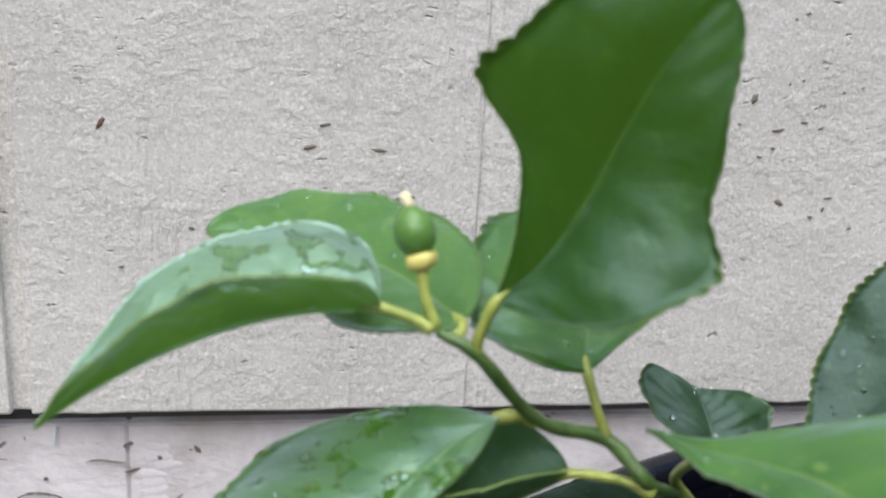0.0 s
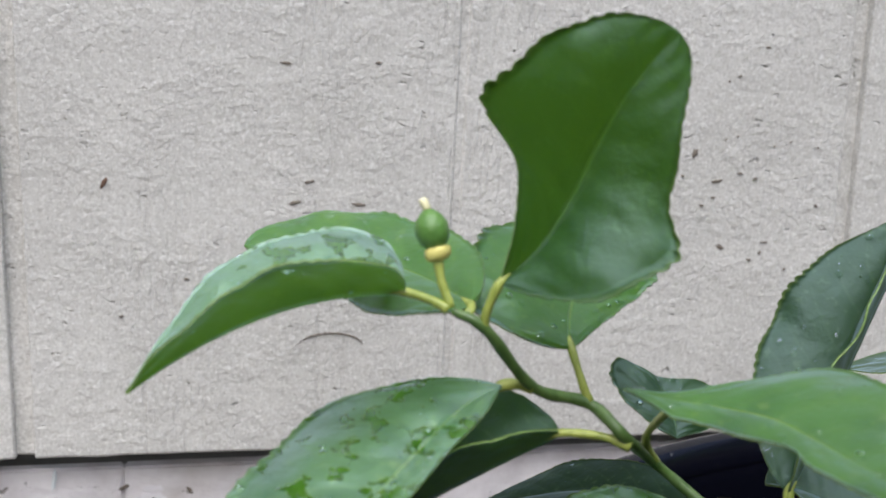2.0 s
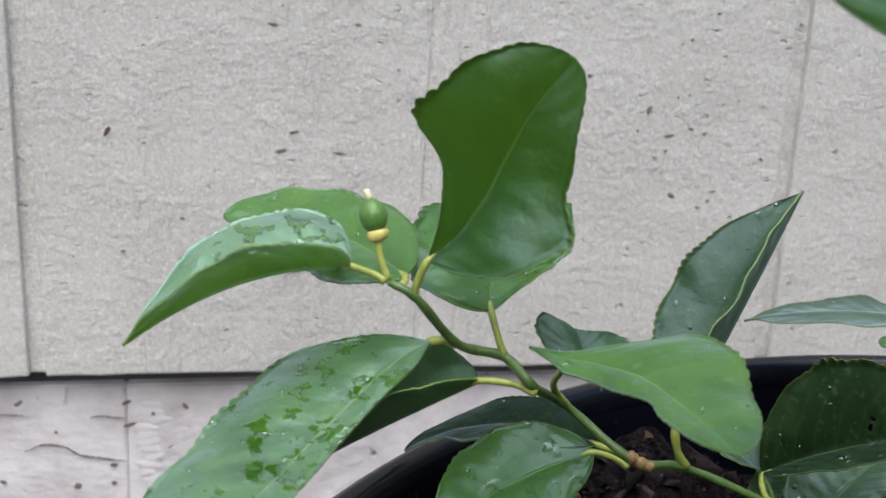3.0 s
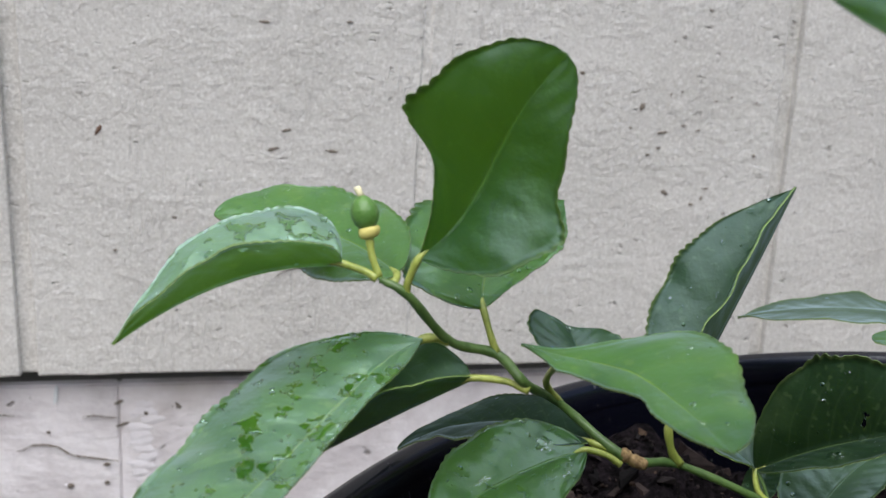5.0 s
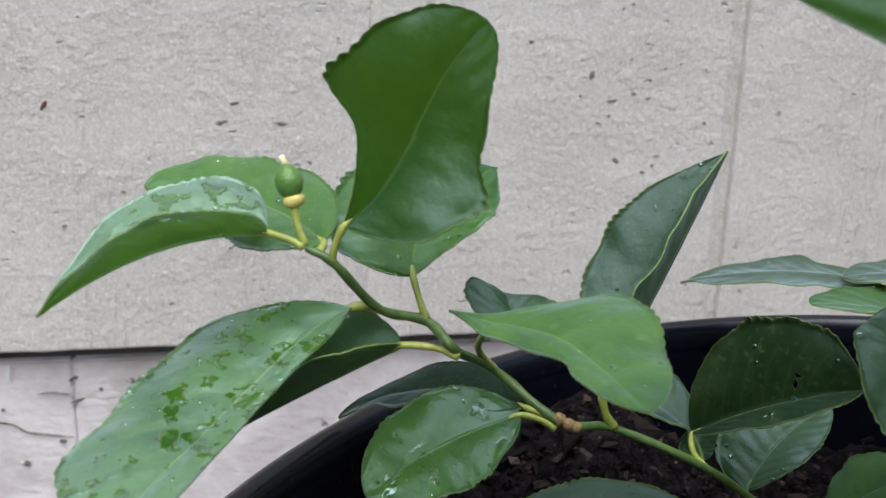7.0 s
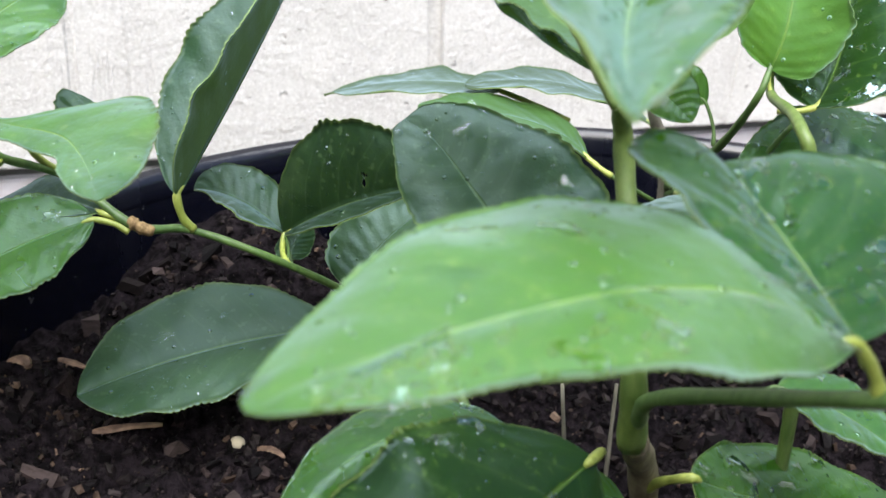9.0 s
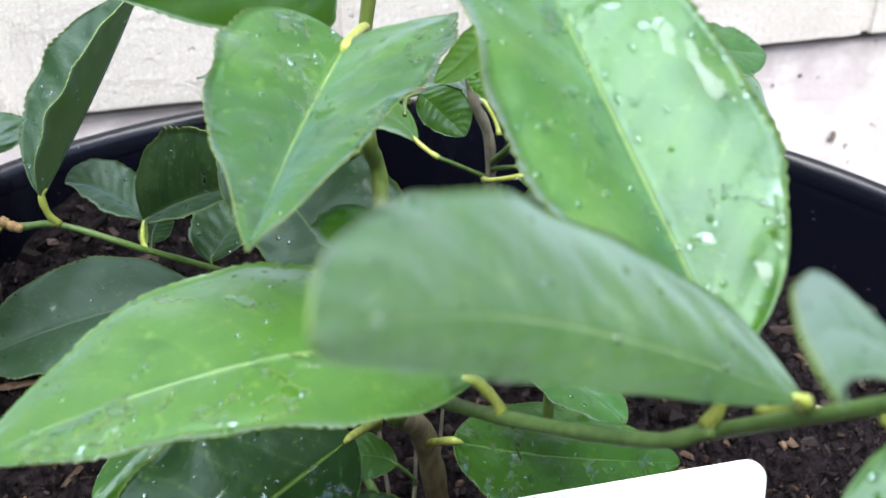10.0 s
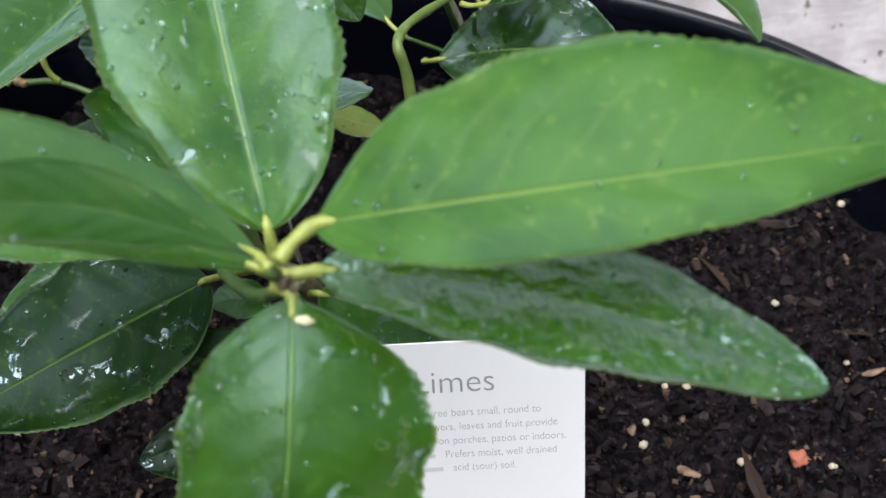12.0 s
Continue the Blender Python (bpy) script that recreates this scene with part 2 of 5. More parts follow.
def siding_material():
    """Rough-sawn embossed siding under worn greige paint."""
    k = Nodes("greige_siding_paint")
    grain = k.noise(300.0, 5.0, 0.62, stretch=(1.0, 1.0, 0.75))
    lump = k.noise(110.0, 4.0, 0.6, stretch=(0.8, 1.0, 1.1))
    wave = k.noise(34.0, 3.0, 0.55)
    stain = k.noise(9.0, 3.0)
    streak = k.noise(40.0, 3.0, 0.5, stretch=(1.0, 1.0, 0.06))
    # saw strokes that run upright in lanes
    lanes = k.ramp(k.noise(14.0, 1.0, 0.5, stretch=(1.0, 1.0, 0.05)), 0.50, 0.62)
    stroke = k.ramp(k.noise(330.0, 3.0, 0.6, stretch=(1.0, 1.0, 0.09)), 0.52, 0.66)
    stroke = k.math("MULTIPLY", stroke, lanes)
    pit = k.ramp(k.noise(170.0, 3.0, 0.55, stretch=(0.7, 1.0, 1.25)), 0.63, 0.72)
    pit = k.math("MULTIPLY", pit, k.ramp(k.noise(26.0, 2.0), 0.46, 0.60))
    calm = k.ramp(wave, 0.36, 0.60, 0.22, 1.0)
    chip = k.math("MULTIPLY", k.ramp(lump, 0.45, 0.62), calm)
    col = k.mix(k.ramp(stain, 0.3, 0.7), rgb(0.550, 0.538, 0.512), rgb(0.635, 0.622, 0.596))
    col = k.mix(k.ramp(streak, 0.5, 0.75, 0.0, 0.25), col, rgb(0.70, 0.685, 0.645))
    col = k.mix(k.math("MULTIPLY", k.ramp(grain, 0.53, 0.68), 0.30), col, rgb(0.40, 0.385, 0.36))
    col = k.mix(k.math("MULTIPLY", k.ramp(grain, 0.46, 0.34), 0.40), col, rgb(0.82, 0.81, 0.79))
    col = k.mix(k.math("MULTIPLY", stroke, 0.22), col, rgb(0.36, 0.34, 0.32))
    col = k.mix(k.math("MULTIPLY", pit, 0.75), col, rgb(0.20, 0.185, 0.165))
    speck = k.noise(620.0, 4.0, 0.7)
    col = k.mix(k.math("MULTIPLY", k.ramp(speck, 0.53, 0.64), 0.48), col, rgb(0.36, 0.345, 0.32))
    col = k.mix(k.math("MULTIPLY", k.ramp(speck, 0.47, 0.36), 0.55), col, rgb(0.86, 0.85, 0.83))
    h = k.math("ADD", k.math("MULTIPLY", grain, k.math("MULTIPLY_ADD", calm, 0.55, 0.35)), k.math("MULTIPLY", chip, 0.18))
    h = k.math("SUBTRACT", h, k.math("MULTIPLY_ADD", pit, 0.8, k.math("MULTIPLY", stroke, 0.25)))
    p = k.surface(Base_Color=col, Roughness=0.62, Normal=k.bump(h, 1.0, 0.0012))
    return k.done(p.outputs[0])


def base_board_material():
    k = Nodes("weathered_white_paint")
    grain = k.noise(180.0, 5.0, 0.6, stretch=(0.5, 1.0, 1.0))
    blot = k.noise(26.0, 4.0, 0.6)
    dirt = k.noise(11.0, 4.0, 0.62)
    pit = k.ramp(k.noise(95.0, 3.0, 0.5), 0.68, 0.74)
    col = k.mix(k.ramp(blot, 0.35, 0.65), rgb(0.64, 0.605, 0.625), rgb(0.84, 0.815, 0.84))
    col = k.mix(k.ramp(dirt, 0.55, 0.75, 0.0, 0.55), col, rgb(0.42, 0.38, 0.34))
    col = k.mix(k.math("MULTIPLY", pit, 0.75), col, rgb(0.16, 0.14, 0.12))
    h = k.math("SUBTRACT", k.math("ADD", grain, blot), pit)
    p = k.surface(Base_Color=col, Roughness=0.66, Normal=k.bump(h, 0.7, 0.0018))
    return k.done(p.outputs[0])


def pot_material():
    k = Nodes("black_nursery_plastic")
    scuff = k.ramp(k.noise(34.0, 5.0, 0.65, stretch=(1.0, 1.0, 0.25)), 0.55, 0.8)
    dust = k.ramp(k.noise(310.0, 2.0), 0.70, 0.77)
    col = k.mix(k.math("MULTIPLY", scuff, 0.35), rgb(0.0025, 0.003, 0.0075), rgb(0.007, 0.008, 0.016))
    col = k.mix(k.math("MULTIPLY", dust, 0.35), col, rgb(0.15, 0.15, 0.15))
    r = k.mix(scuff, rgb(0.24, 0.24, 0.24), rgb(0.42, 0.42, 0.42))
    p = k.surface(Base_Color=col, Roughness=r, Normal=k.bump(k.noise(120.0, 3.0), 0.15, 0.0006))
    p.inputs["Specular IOR Level"].default_value = 0.5
    return k.done(p.outputs[0])


def soil_material():
    k = Nodes("damp_potting_soil")
    crumb = k.noise(210.0, 6.0, 0.7)
    clod = k.noise(60.0, 4.0, 0.6)
    fleck = k.ramp(k.noise(330.0, 2.0, 0.5), 0.66, 0.74)
    col = k.mix(k.ramp(crumb, 0.36, 0.66), rgb(0.0014, 0.0011, 0.0013), rgb(0.0200, 0.0152, 0.0182))
    col = k.mix(k.math("MULTIPLY", fleck, 0.5), col, rgb(0.11, 0.080, 0.066))
    h = k.math("ADD", crumb, k.math("MULTIPLY", clod, 1.2))
    p = k.surface(Base_Color=col, Roughness=0.8, Normal=k.bump(h, 1.0, 0.004))
    p.inputs["Specular IOR Level"].default_value = 0.06
    return k.done(p.outputs[0])


def chip_material(name, dark, light, rough=0.65):
    k = Nodes(name)
    geo = k.add("ShaderNodeNewGeometry")
    grain = k.noise(420.0, 4.0, 0.6, stretch=(0.4, 1.0, 1.0))
    col = k.mix(k.math("POWER", geo.outputs["Random Per Island"], 2.6), dark, light)
    col = k.mix(k.ramp(grain, 0.4, 0.7, 0.0, 0.5), col, dark)
    p = k.surface(Base_Color=col, Roughness=rough, Normal=k.bump(grain, 0.6, 0.0008))
    p.inputs["Specular IOR Level"].default_value = 0.10
    return k.done(p.outputs[0])


def plain_material(name, a, b, rough, scale=90.0, relief=0.2):
    k = Nodes(name)
    n = k.noise(scale, 4.0, 0.6)
    p = k.surface(Base_Color=k.mix(n, a, b), Roughness=rough, Normal=k.bump(n, relief, 0.0006))
    return k.done(p.outputs[0])


MARGIN = edge_material()
GREEN_STEM = bark_material("green_stem", rgb(0.044, 0.092, 0.020), rgb(0.085, 0.150, 0.038), 0.45, 400.0, 0.3)
YELLOW_STEM = bark_material("yellow_green_petiole", rgb(0.20, 0.25, 0.045), rgb(0.35, 0.39, 0.09), 0.42, 500.0, 0.25)
OLIVE_STEM = bark_material("olive_stem", rgb(0.075, 0.125, 0.024), rgb(0.135, 0.190, 0.045), 0.45, 400.0, 0.3)
BROWN_BARK = bark_material("brown_bark", rgb(0.070, 0.056, 0.032), rgb(0.17, 0.145, 0.085), 0.75, 300.0, 0.9)
TAN_SCAR = bark_material("tan_scar", rgb(0.13, 0.075, 0.028), rgb(0.36, 0.24, 0.11), 0.8, 600.0, 1.0)
GREY_TWIG = bark_material("grey_dead_twig", rgb(0.11, 0.10, 0.075), rgb(0.24, 0.22, 0.17), 0.8, 300.0, 0.7)
WATER = water_material()
SIDING = siding_material()
BASE_BOARD = base_board_material()
POT = pot_material()
SOIL = soil_material()
BARK_CHIP = chip_material("bark_chip", rgb(0.0030, 0.0023, 0.0026), rgb(0.070, 0.051, 0.048))
SOIL_CRUMB = chip_material("soil_crumb", rgb(0.0026, 0.0020, 0.0024), rgb(0.036, 0.028, 0.028))
WOOD_CHIP = chip_material("wood_splinter", rgb(0.022, 0.014, 0.011), rgb(0.20, 0.135, 0.095))
WOOD_PIECE = bark_material("torn_wood", rgb(0.07, 0.040, 0.026), rgb(0.27, 0.175, 0.115), 0.75, 160.0, 0.9)
PERLITE = plain_material("perlite", rgb(0.34, 0.29, 0.20), rgb(0.50, 0.44, 0.33), 0.7, 500.0, 0.5)
RED_CRUMB = plain_material("terracotta_crumb", rgb(0.22, 0.060, 0.032), rgb(0.42, 0.14, 0.08), 0.75, 700.0, 0.8)
FRUIT = plain_material("green_fruit_skin", rgb(0.055, 0.14, 0.025), rgb(0.10, 0.22, 0.045), 0.35, 900.0, 0.5)
CALYX = plain_material("yellow_calyx", rgb(0.50, 0.44, 0.10), rgb(0.62, 0.56, 0.20), 0.5, 600.0, 0.3)
STYLE = plain_material("pale_style", rgb(0.62, 0.58, 0.34), rgb(0.75, 0.70, 0.46), 0.6, 600.0, 0.3)
TAG_WHITE = plain_material("white_tag_plastic", rgb(0.92, 0.92, 0.92), rgb(0.95, 0.95, 0.95), 0.4, 30.0, 0.02)
TAG_FAINT_INK = plain_material("faint_tag_ink", rgb(0.66, 0.66, 0.66), rgb(0.72, 0.72, 0.72), 0.6, 50.0, 0.0)
TAG_PALE_INK = plain_material("pale_tag_ink", rgb(0.46, 0.46, 0.46), rgb(0.52, 0.52, 0.52), 0.6, 50.0, 0.0)
TAG_INK = plain_material("grey_tag_ink", rgb(0.30, 0.30, 0.30), rgb(0.36, 0.36, 0.36), 0.6, 50.0, 0.0)
CONCRETE = plain_material("concrete", rgb(0.20, 0.19, 0.175), rgb(0.28, 0.27, 0.25), 0.85, 40.0, 0.6)
SCREEN_WOOD = bark_material("screen_wood", rgb(0.11, 0.095, 0.08), rgb(0.20, 0.175, 0.15), 0.8, 30.0, 0.6)
DARK_MARK = plain_material("dark_wall_mark", rgb(0.13, 0.11, 0.09), rgb(0.22, 0.19, 0.16), 0.85, 400.0, 0.8)
RUST_MARK = plain_material("rust_brown_mark", rgb(0.07, 0.04, 0.03), rgb(0.16, 0.09, 0.06), 0.8, 400.0, 0.8)
PEELED = plain_material("peeled_pale_paint", rgb(0.66, 0.635, 0.665), rgb(0.84, 0.82, 0.85), 0.6, 260.0, 1.0)
SILVER = plain_material("snail_trail", rgb(0.75, 0.8, 0.84), rgb(0.85, 0.9, 0.92), 0.25, 300.0, 0.2)


# ------------------------------------------------------------------ helpers
def mesh_of(name, verts, faces, mats, slots=None, smooth=True, uvs=None):
    me = bpy.data.meshes.new(name)
    me.from_pydata([tuple(v) for v in verts], [], faces)
    for m in mats:
        me.materials.append(m)
    if slots is not None:
        me.polygons.foreach_set("material_index", slots)
    me.polygons.foreach_set("use_smooth", [smooth] * len(me.polygons))
    if uvs is not None:
        layer = me.uv_layers.new(name="blade")
        idx = np.empty(len(me.loops), dtype=np.int32)
        me.loops.foreach_get("vertex_index", idx)
        layer.data.foreach_set("uv", np.asarray(uvs, dtype=np.float32)[idx].ravel())
    me.update()
    return me


def hang(name, me, parent, label=""):
    """One mesh object under a thing or a part."""
    ob = new(name, me)
    ob.parent = parent
    if label:
        tagged(ob, label)
    return ob


def part(name, bm, material, parent, label="", smooth=True):
    me = bpy.data.meshes.new(name)
    bmesh.ops.recalc_face_normals(bm, faces=bm.faces[:])
    for f in bm.faces:
        f.smooth = smooth
    bm.to_mesh(me)
    bm.free()
    me.materials.append(material)
    return hang(name, me, parent, label)


def smooth_path(points, n):
    """Catmull-Rom through the points."""
    p = [Vector(q) for q in points]
    if len(p) == 2:
        return [p[0].lerp(p[1], i / n) for i in range(n + 1)]
    p = [2 * p[0] - p[1]] + p + [2 * p[-1] - p[-2]]
    out = []
    segs = len(p) - 3
    for i in range(n + 1):
        x = i / n * segs
        j = min(int(x), segs - 1)
        t = x - j
        a, b, c, d = p[j:j + 4]
        out.append(0.5 * (2 * b + (c - a) * t + (2 * a - 5 * b + 4 * c - d) * t * t + (3 * b - a - 3 * c + d) * t ** 3))
    return out


def tube_mesh(name, points, radii, material, n=None, ring=10, swell=0.06, seed=0):
    """A round stem through the points; radii are spread evenly along it."""
    n = n or 8 * (len(points) - 1)
    path = smooth_path(points, n)
    verts, faces = [], []
    side = Vector((0.3, 0.8, 0.5)).normalized()
    rng = random.Random(seed)
    phase = rng.random() * 6
    for i, c in enumerate(path):
        a = path[max(i - 1, 0)]
        b = path[min(i + 1, n)]
        t = (b - a).normalized()
        side = (side - t * side.dot(t)).normalized()
        other = t.cross(side)
        x = i / n * (len(radii) - 1)
        j = min(int(x), len(radii) - 2) if len(radii) > 1 else 0
        r = radii[j] + (radii[min(j + 1, len(radii) - 1)] - radii[j]) * (x - j)
        r *= 1 + swell * math.sin(i * 1.7 + phase) + swell * (rng.random() - 0.5)
        for q in range(ring):
            ang = 2 * math.pi * q / ring
            verts.append(c + (side * math.cos(ang) + other * math.sin(ang)) * r)
    for i in range(n):
        for q in range(ring):
            a, b = i * ring + q, i * ring + (q + 1) % ring
            faces.append((a, b, b + ring, a + ring))
    faces.append(tuple(range(ring))[::-1])
    faces.append(tuple(n * ring + q for q in range(ring)))
    return mesh_of(name, verts, faces, [material])


def tube(name, points, radii, material, parent, label="", **k):
    return hang(name, tube_mesh(name, points, radii, material, **k), parent, label)


def lathe_mesh(name, profile, material, center, axis=None, steps=64, lump=0.0, closed=False):
    """Turns (radius, height) pairs round an upright or given axis."""
    up = Vector(axis or (0, 0, 1)).normalized()
    side = up.orthogonal().normalized()
    other = up.cross(side)
    verts, faces = [], []
    for r, h in profile:
        for q in range(steps):
            a = 2 * math.pi * q / steps
            rr = r * (1 + lump * noise.noise(Vector((math.cos(a) * 2, math.sin(a) * 2, h * 400))))
            verts.append(Vector(center) + up * h + (side * math.cos(a) + other * math.sin(a)) * rr)
    for i in range(len(profile) - 1):
        for q in range(steps):
            a, b = i * steps + q, i * steps + (q + 1) % steps
            faces.append((a, b, b + steps, a + steps))
    if closed:
        last = (len(profile) - 1) * steps
        faces += [(last + q, last + (q + 1) % steps, (q + 1) % steps, q) for q in range(steps)]
    else:
        faces.append(tuple(range(steps))[::-1])
        faces.append(tuple((len(profile) - 1) * steps + q for q in range(steps)))
    return mesh_of(name, verts, faces, [material])


def box(bm, lo, hi):
    m = Matrix.Translation((Vector(lo) + Vector(hi)) / 2) @ Matrix.Diagonal((*(Vector(hi) - Vector(lo)), 1))
    return bmesh.ops.create_cube(bm, size=1.0, matrix=m)["verts"]


# ------------------------------------------------------------------ ground and wall
def ground_sheet():
    bm = bmesh.new()
    bmesh.ops.create_grid(bm, x_segments=8, y_segments=8, size=400.0, matrix=Matrix.Translation((0, -0.0, -0.07)))
    ob = part("ground", bm, CONCRETE, None, smooth=False)
    tagged(ob, "grey concrete ground under the black plant pot", "ground", kind="structure")


def siding_wall():
    """Grooved panel siding whose lower edge stands proud of the base boards."""
    pitch, left, right, top, bottom, thick = 0.2032, -2.6, 2.6, 2.3, 0.30, 0.0125
    xs = [(left, 0.0)]
    k = math.ceil(left / pitch)
    while k * pitch < right - 0.02:
        c = k * pitch
        wide, deep = (0.0045, 0.0045) if k % 2 == 0 else (0.0028, 0.0012)
        if k % 2 == 0:
            xs += [(c - wide - 0.0006, 0.0), (c - wide, 0.0006), (c - wide + 0.0005, deep), (c + wide - 0.0005, deep), (c + wide, 0.0006), (c + wide + 0.0006, 0.0)]
        else:
            xs += [(c - wide, 0.0), (c - wide + 0.0012, deep), (c + wide - 0.0012, deep), (c + wide, 0.0)]
        k += 1
    xs.append((right, 0.0))
    # columns between grooves, so that the lower edge can be slightly uneven
    cols = []
    for (xa, ya), (xb, yb) in zip(xs, xs[1:]):
        cols.append((xa, ya))
        if xb - xa > 0.05:
            m = 14
            cols += [(xa + (xb - xa) * i / m, 0.0) for i in range(1, m)]
    cols.append(xs[-1])
    rows = [bottom, bottom + 0.0015, bottom + 0.01, bottom + 0.1, bottom + 0.2, bottom + 0.3, bottom + 0.4]
    verts, faces = [], []
    for x, y in cols:
        rag = 0.0012 * noise.noise(Vector((x * 55, 3.1, 0))) + 0.0006 * noise.noise(Vector((x * 190, 7.7, 0)))
        slant = -0.046 * math.exp(-(x / 0.05) ** 2)
        for j, z in enumerate(rows):
            verts.append((x + slant * (z - 0.41), y + (0.0012 if j == 0 else 0.0), z + (rag if j < 3 else 0)))
        verts.append((x, thick, bottom + rag))
        verts.append((x, thick, top))
    w = len(rows) + 2
    for i in range(len(cols) - 1):
        a, b = i * w, (i + 1) * w
        for j in range(len(rows) - 1):
            faces.append((a + j, b + j, b + j + 1, a + j + 1))
        faces.append((a + w - 2, b + w - 2, b, a))
        faces.append((a + len(rows) - 1, b + len(rows) - 1, b + w - 1, a + w - 1))
        faces.append((a + w - 1, b + w - 1, b + w - 2, a + w - 2))
    ob = new("wall_siding", mesh_of("wall_siding", verts, faces, [SIDING], smooth=False))
    tagged(ob, "greige painted rough-sawn wood siding with upright grooves", "wall", kind="structure")
    return ob


def wall_mark(parent, x, z, w, h, turn, material, seed, name="dent", y=0.0):
    """A shallow scar in the paint: a low, ragged flake on the face."""
    rng = random.Random(seed)
    verts, faces = [(0, 0.0, 0)], []
    n = 14
    for ring, (s, d) in enumerate(((0.55, -0.0002), (1.0, 0.0004))):
        for i in range(n):
            a = 2 * math.pi * i / n
            k = s * (0.7 + 0.5 * rng.random())
            verts.append((math.cos(a) * w / 2 * k, d, math.sin(a) * h / 2 * k))
    for i in range(n):
        j = (i + 1) % n
        faces.append((0, 1 + j, 1 + i))
        faces.append((1 + i, 1 + j, 1 + n + j, 1 + n + i))
    ob = hang(name, mesh_of(name, [Vector(v) + Vector((0, -0.0004, 0)) for v in verts], faces, [material]), parent)
    ob.matrix_basis = pose(x, y, z, 0, turn, 0)
    return ob


def base_wall():
    """Weathered boards below the siding, set back behind its edge."""
    ob = new("wall_base", None)
    tagged(ob, "weathered white-painted boards below the siding, paint cracked", "wall", kind="structure")
    y = 0.014
    seams = [-2.6, -0.955, -0.362, 0.62, 2.6]
    for i, (xa, xb) in enumerate(zip(seams, seams[1:])):
        bm = bmesh.new()
        box(bm, (xa + 0.0002, y + 0.001 * (i % 2), -0.07), (xb - 0.0002, y + 0.008, 0.2868))
        bmesh.ops.bevel(bm, geom=[e for e in bm.edges], offset=0.0012, segments=2, affect="EDGES")
        part("board", bm, BASE_BOARD, ob, smooth=False)
    bm = bmesh.new()
    box(bm, (-2.6, y + 0.0095, -0.07), (2.6, y + 0.10, 0.262))
    box(bm, (-2.6, y + 0.070, 0.262), (2.6, y + 0.10, 2.3))
    part("backing", bm, CONCRETE, ob, smooth=False)
    return ob


def light_screen(name, lo, hi, label):
    """An unseen board screen, added to keep low sky light off leaves and pot."""
    ob = new(name, None)
    tagged(ob, label, "fence", kind="structure")
    along = 0 if hi[0] - lo[0] > hi[1] - lo[1] else 1
    n = max(2, int((hi[along] - lo[along]) / 0.45))
    for i in range(n):
        a, b = list(lo), list(hi)
        a[along] = lo[along] + (hi[along] - lo[along]) * i / n + 0.002
        b[along] = lo[along] + (hi[along] - lo[along]) * (i + 1) / n - 0.002
        bm = bmesh.new()
        box(bm, a, b)
        bmesh.ops.bevel(bm, geom=bm.edges[:], offset=0.004, segments=1, affect="EDGES")
        part("board", bm, SCREEN_WOOD, ob, smooth=False)


ground_sheet()
# unseen screens added on three sides to darken low reflections
light_screen("added_screen_south", (-2.6, -3.04, -0.07), (2.6, -3.0, 1.9), "unseen dark board screen, added to block low sky light")
light_screen("added_screen_west", (-2.64, -3.0, -0.07), (-2.6, 0.0, 1.9), "unseen dark side screen, added to block low sky light")
light_screen("added_screen_east", (2.6, -3.0, -0.07), (2.64, 0.0, 1.9), "unseen dark side screen, added to block low sky light")
siding = siding_wall()
base = base_wall()
MARKS = [
    # x, z, width, height, turn
    (-0.2735, 0.437, 0.0050, 0.0017, -12), (-0.280, 0.427, 0.0068, 0.0020, -14), (-0.250, 0.426, 0.0072, 0.0018, 6),
    (-0.285, 0.492, 0.0060, 0.0016, 8), (-0.243, 0.493, 0.0040, 0.0014, 0), (-0.235, 0.405, 0.0035, 0.0012, 20),
    (-0.085, 0.452, 0.0030, 0.0050, 15), (-0.072, 0.438, 0.0060, 0.0018, -10), (-0.066, 0.404, 0.0050, 0.0030, 30),
    (-0.12, 0.47, 0.0030, 0.0020, 0), (-0.0532, 0.5046, 0.0026, 0.0012, 5), (-0.066, 0.4903, 0.0022, 0.0011, -20), (-0.0711, 0.4879, 0.0014, 0.001, 0), (-0.0634, 0.4609, 0.0012, 0.0014, 0), (-0.0695, 0.4593, 0.001, 0.0018, 10),
    (-0.0199, 0.4554, 0.0015, 0.0011, 0), (-0.035, 0.4583, 0.0018, 0.0008, -30), (-0.0435, 0.4558, 0.0015, 0.001, 0), (-0.06, 0.442, 0.004, 0.0012, 5), (-0.0515, 0.4393, 0.0033, 0.0012, -18),
    (-0.09, 0.4405, 0.0022, 0.0014, 20), (-0.0727, 0.4296, 0.0026, 0.0015, 0), (-0.0786, 0.4256, 0.003, 0.0011, 12), (-0.0166, 0.4252, 0.0026, 0.0016, 15), (-0.0426, 0.4064, 0.005, 0.001, 0),
    (-0.0442, 0.4007, 0.0018, 0.0024, 25), (-0.0495, 0.397, 0.003, 0.0015, 10), (-0.0295, 0.3915, 0.0023, 0.0013, -30), (-0.33, 0.39, 0.0030, 0.0015, 10), (-0.36, 0.372, 0.0026, 0.0016, 0),
]
for i, (x, z, w, h, turn) in enumerate(MARKS):
    wall_mark(siding, x, z, w, h, turn, DARK_MARK, 40 + i)
wall_mark(siding, -0.366, 0.436, 0.0062, 0.0026, -55, RUST_MARK, 77, name="rust_stain")
for i, (x, z, w, h) in enumerate(((0.411, 0.205, 0.0085, 0.012), (0.367, 0.264, 0.005, 0.0035), (0.426, 0.195, 0.005, 0.003), (0.345, 0.258, 0.004, 0.0035))):
    wall_mark(base, x, z, w, h, 10 * i, DARK_MARK, 120 + i, y=0.0125, name="pit")


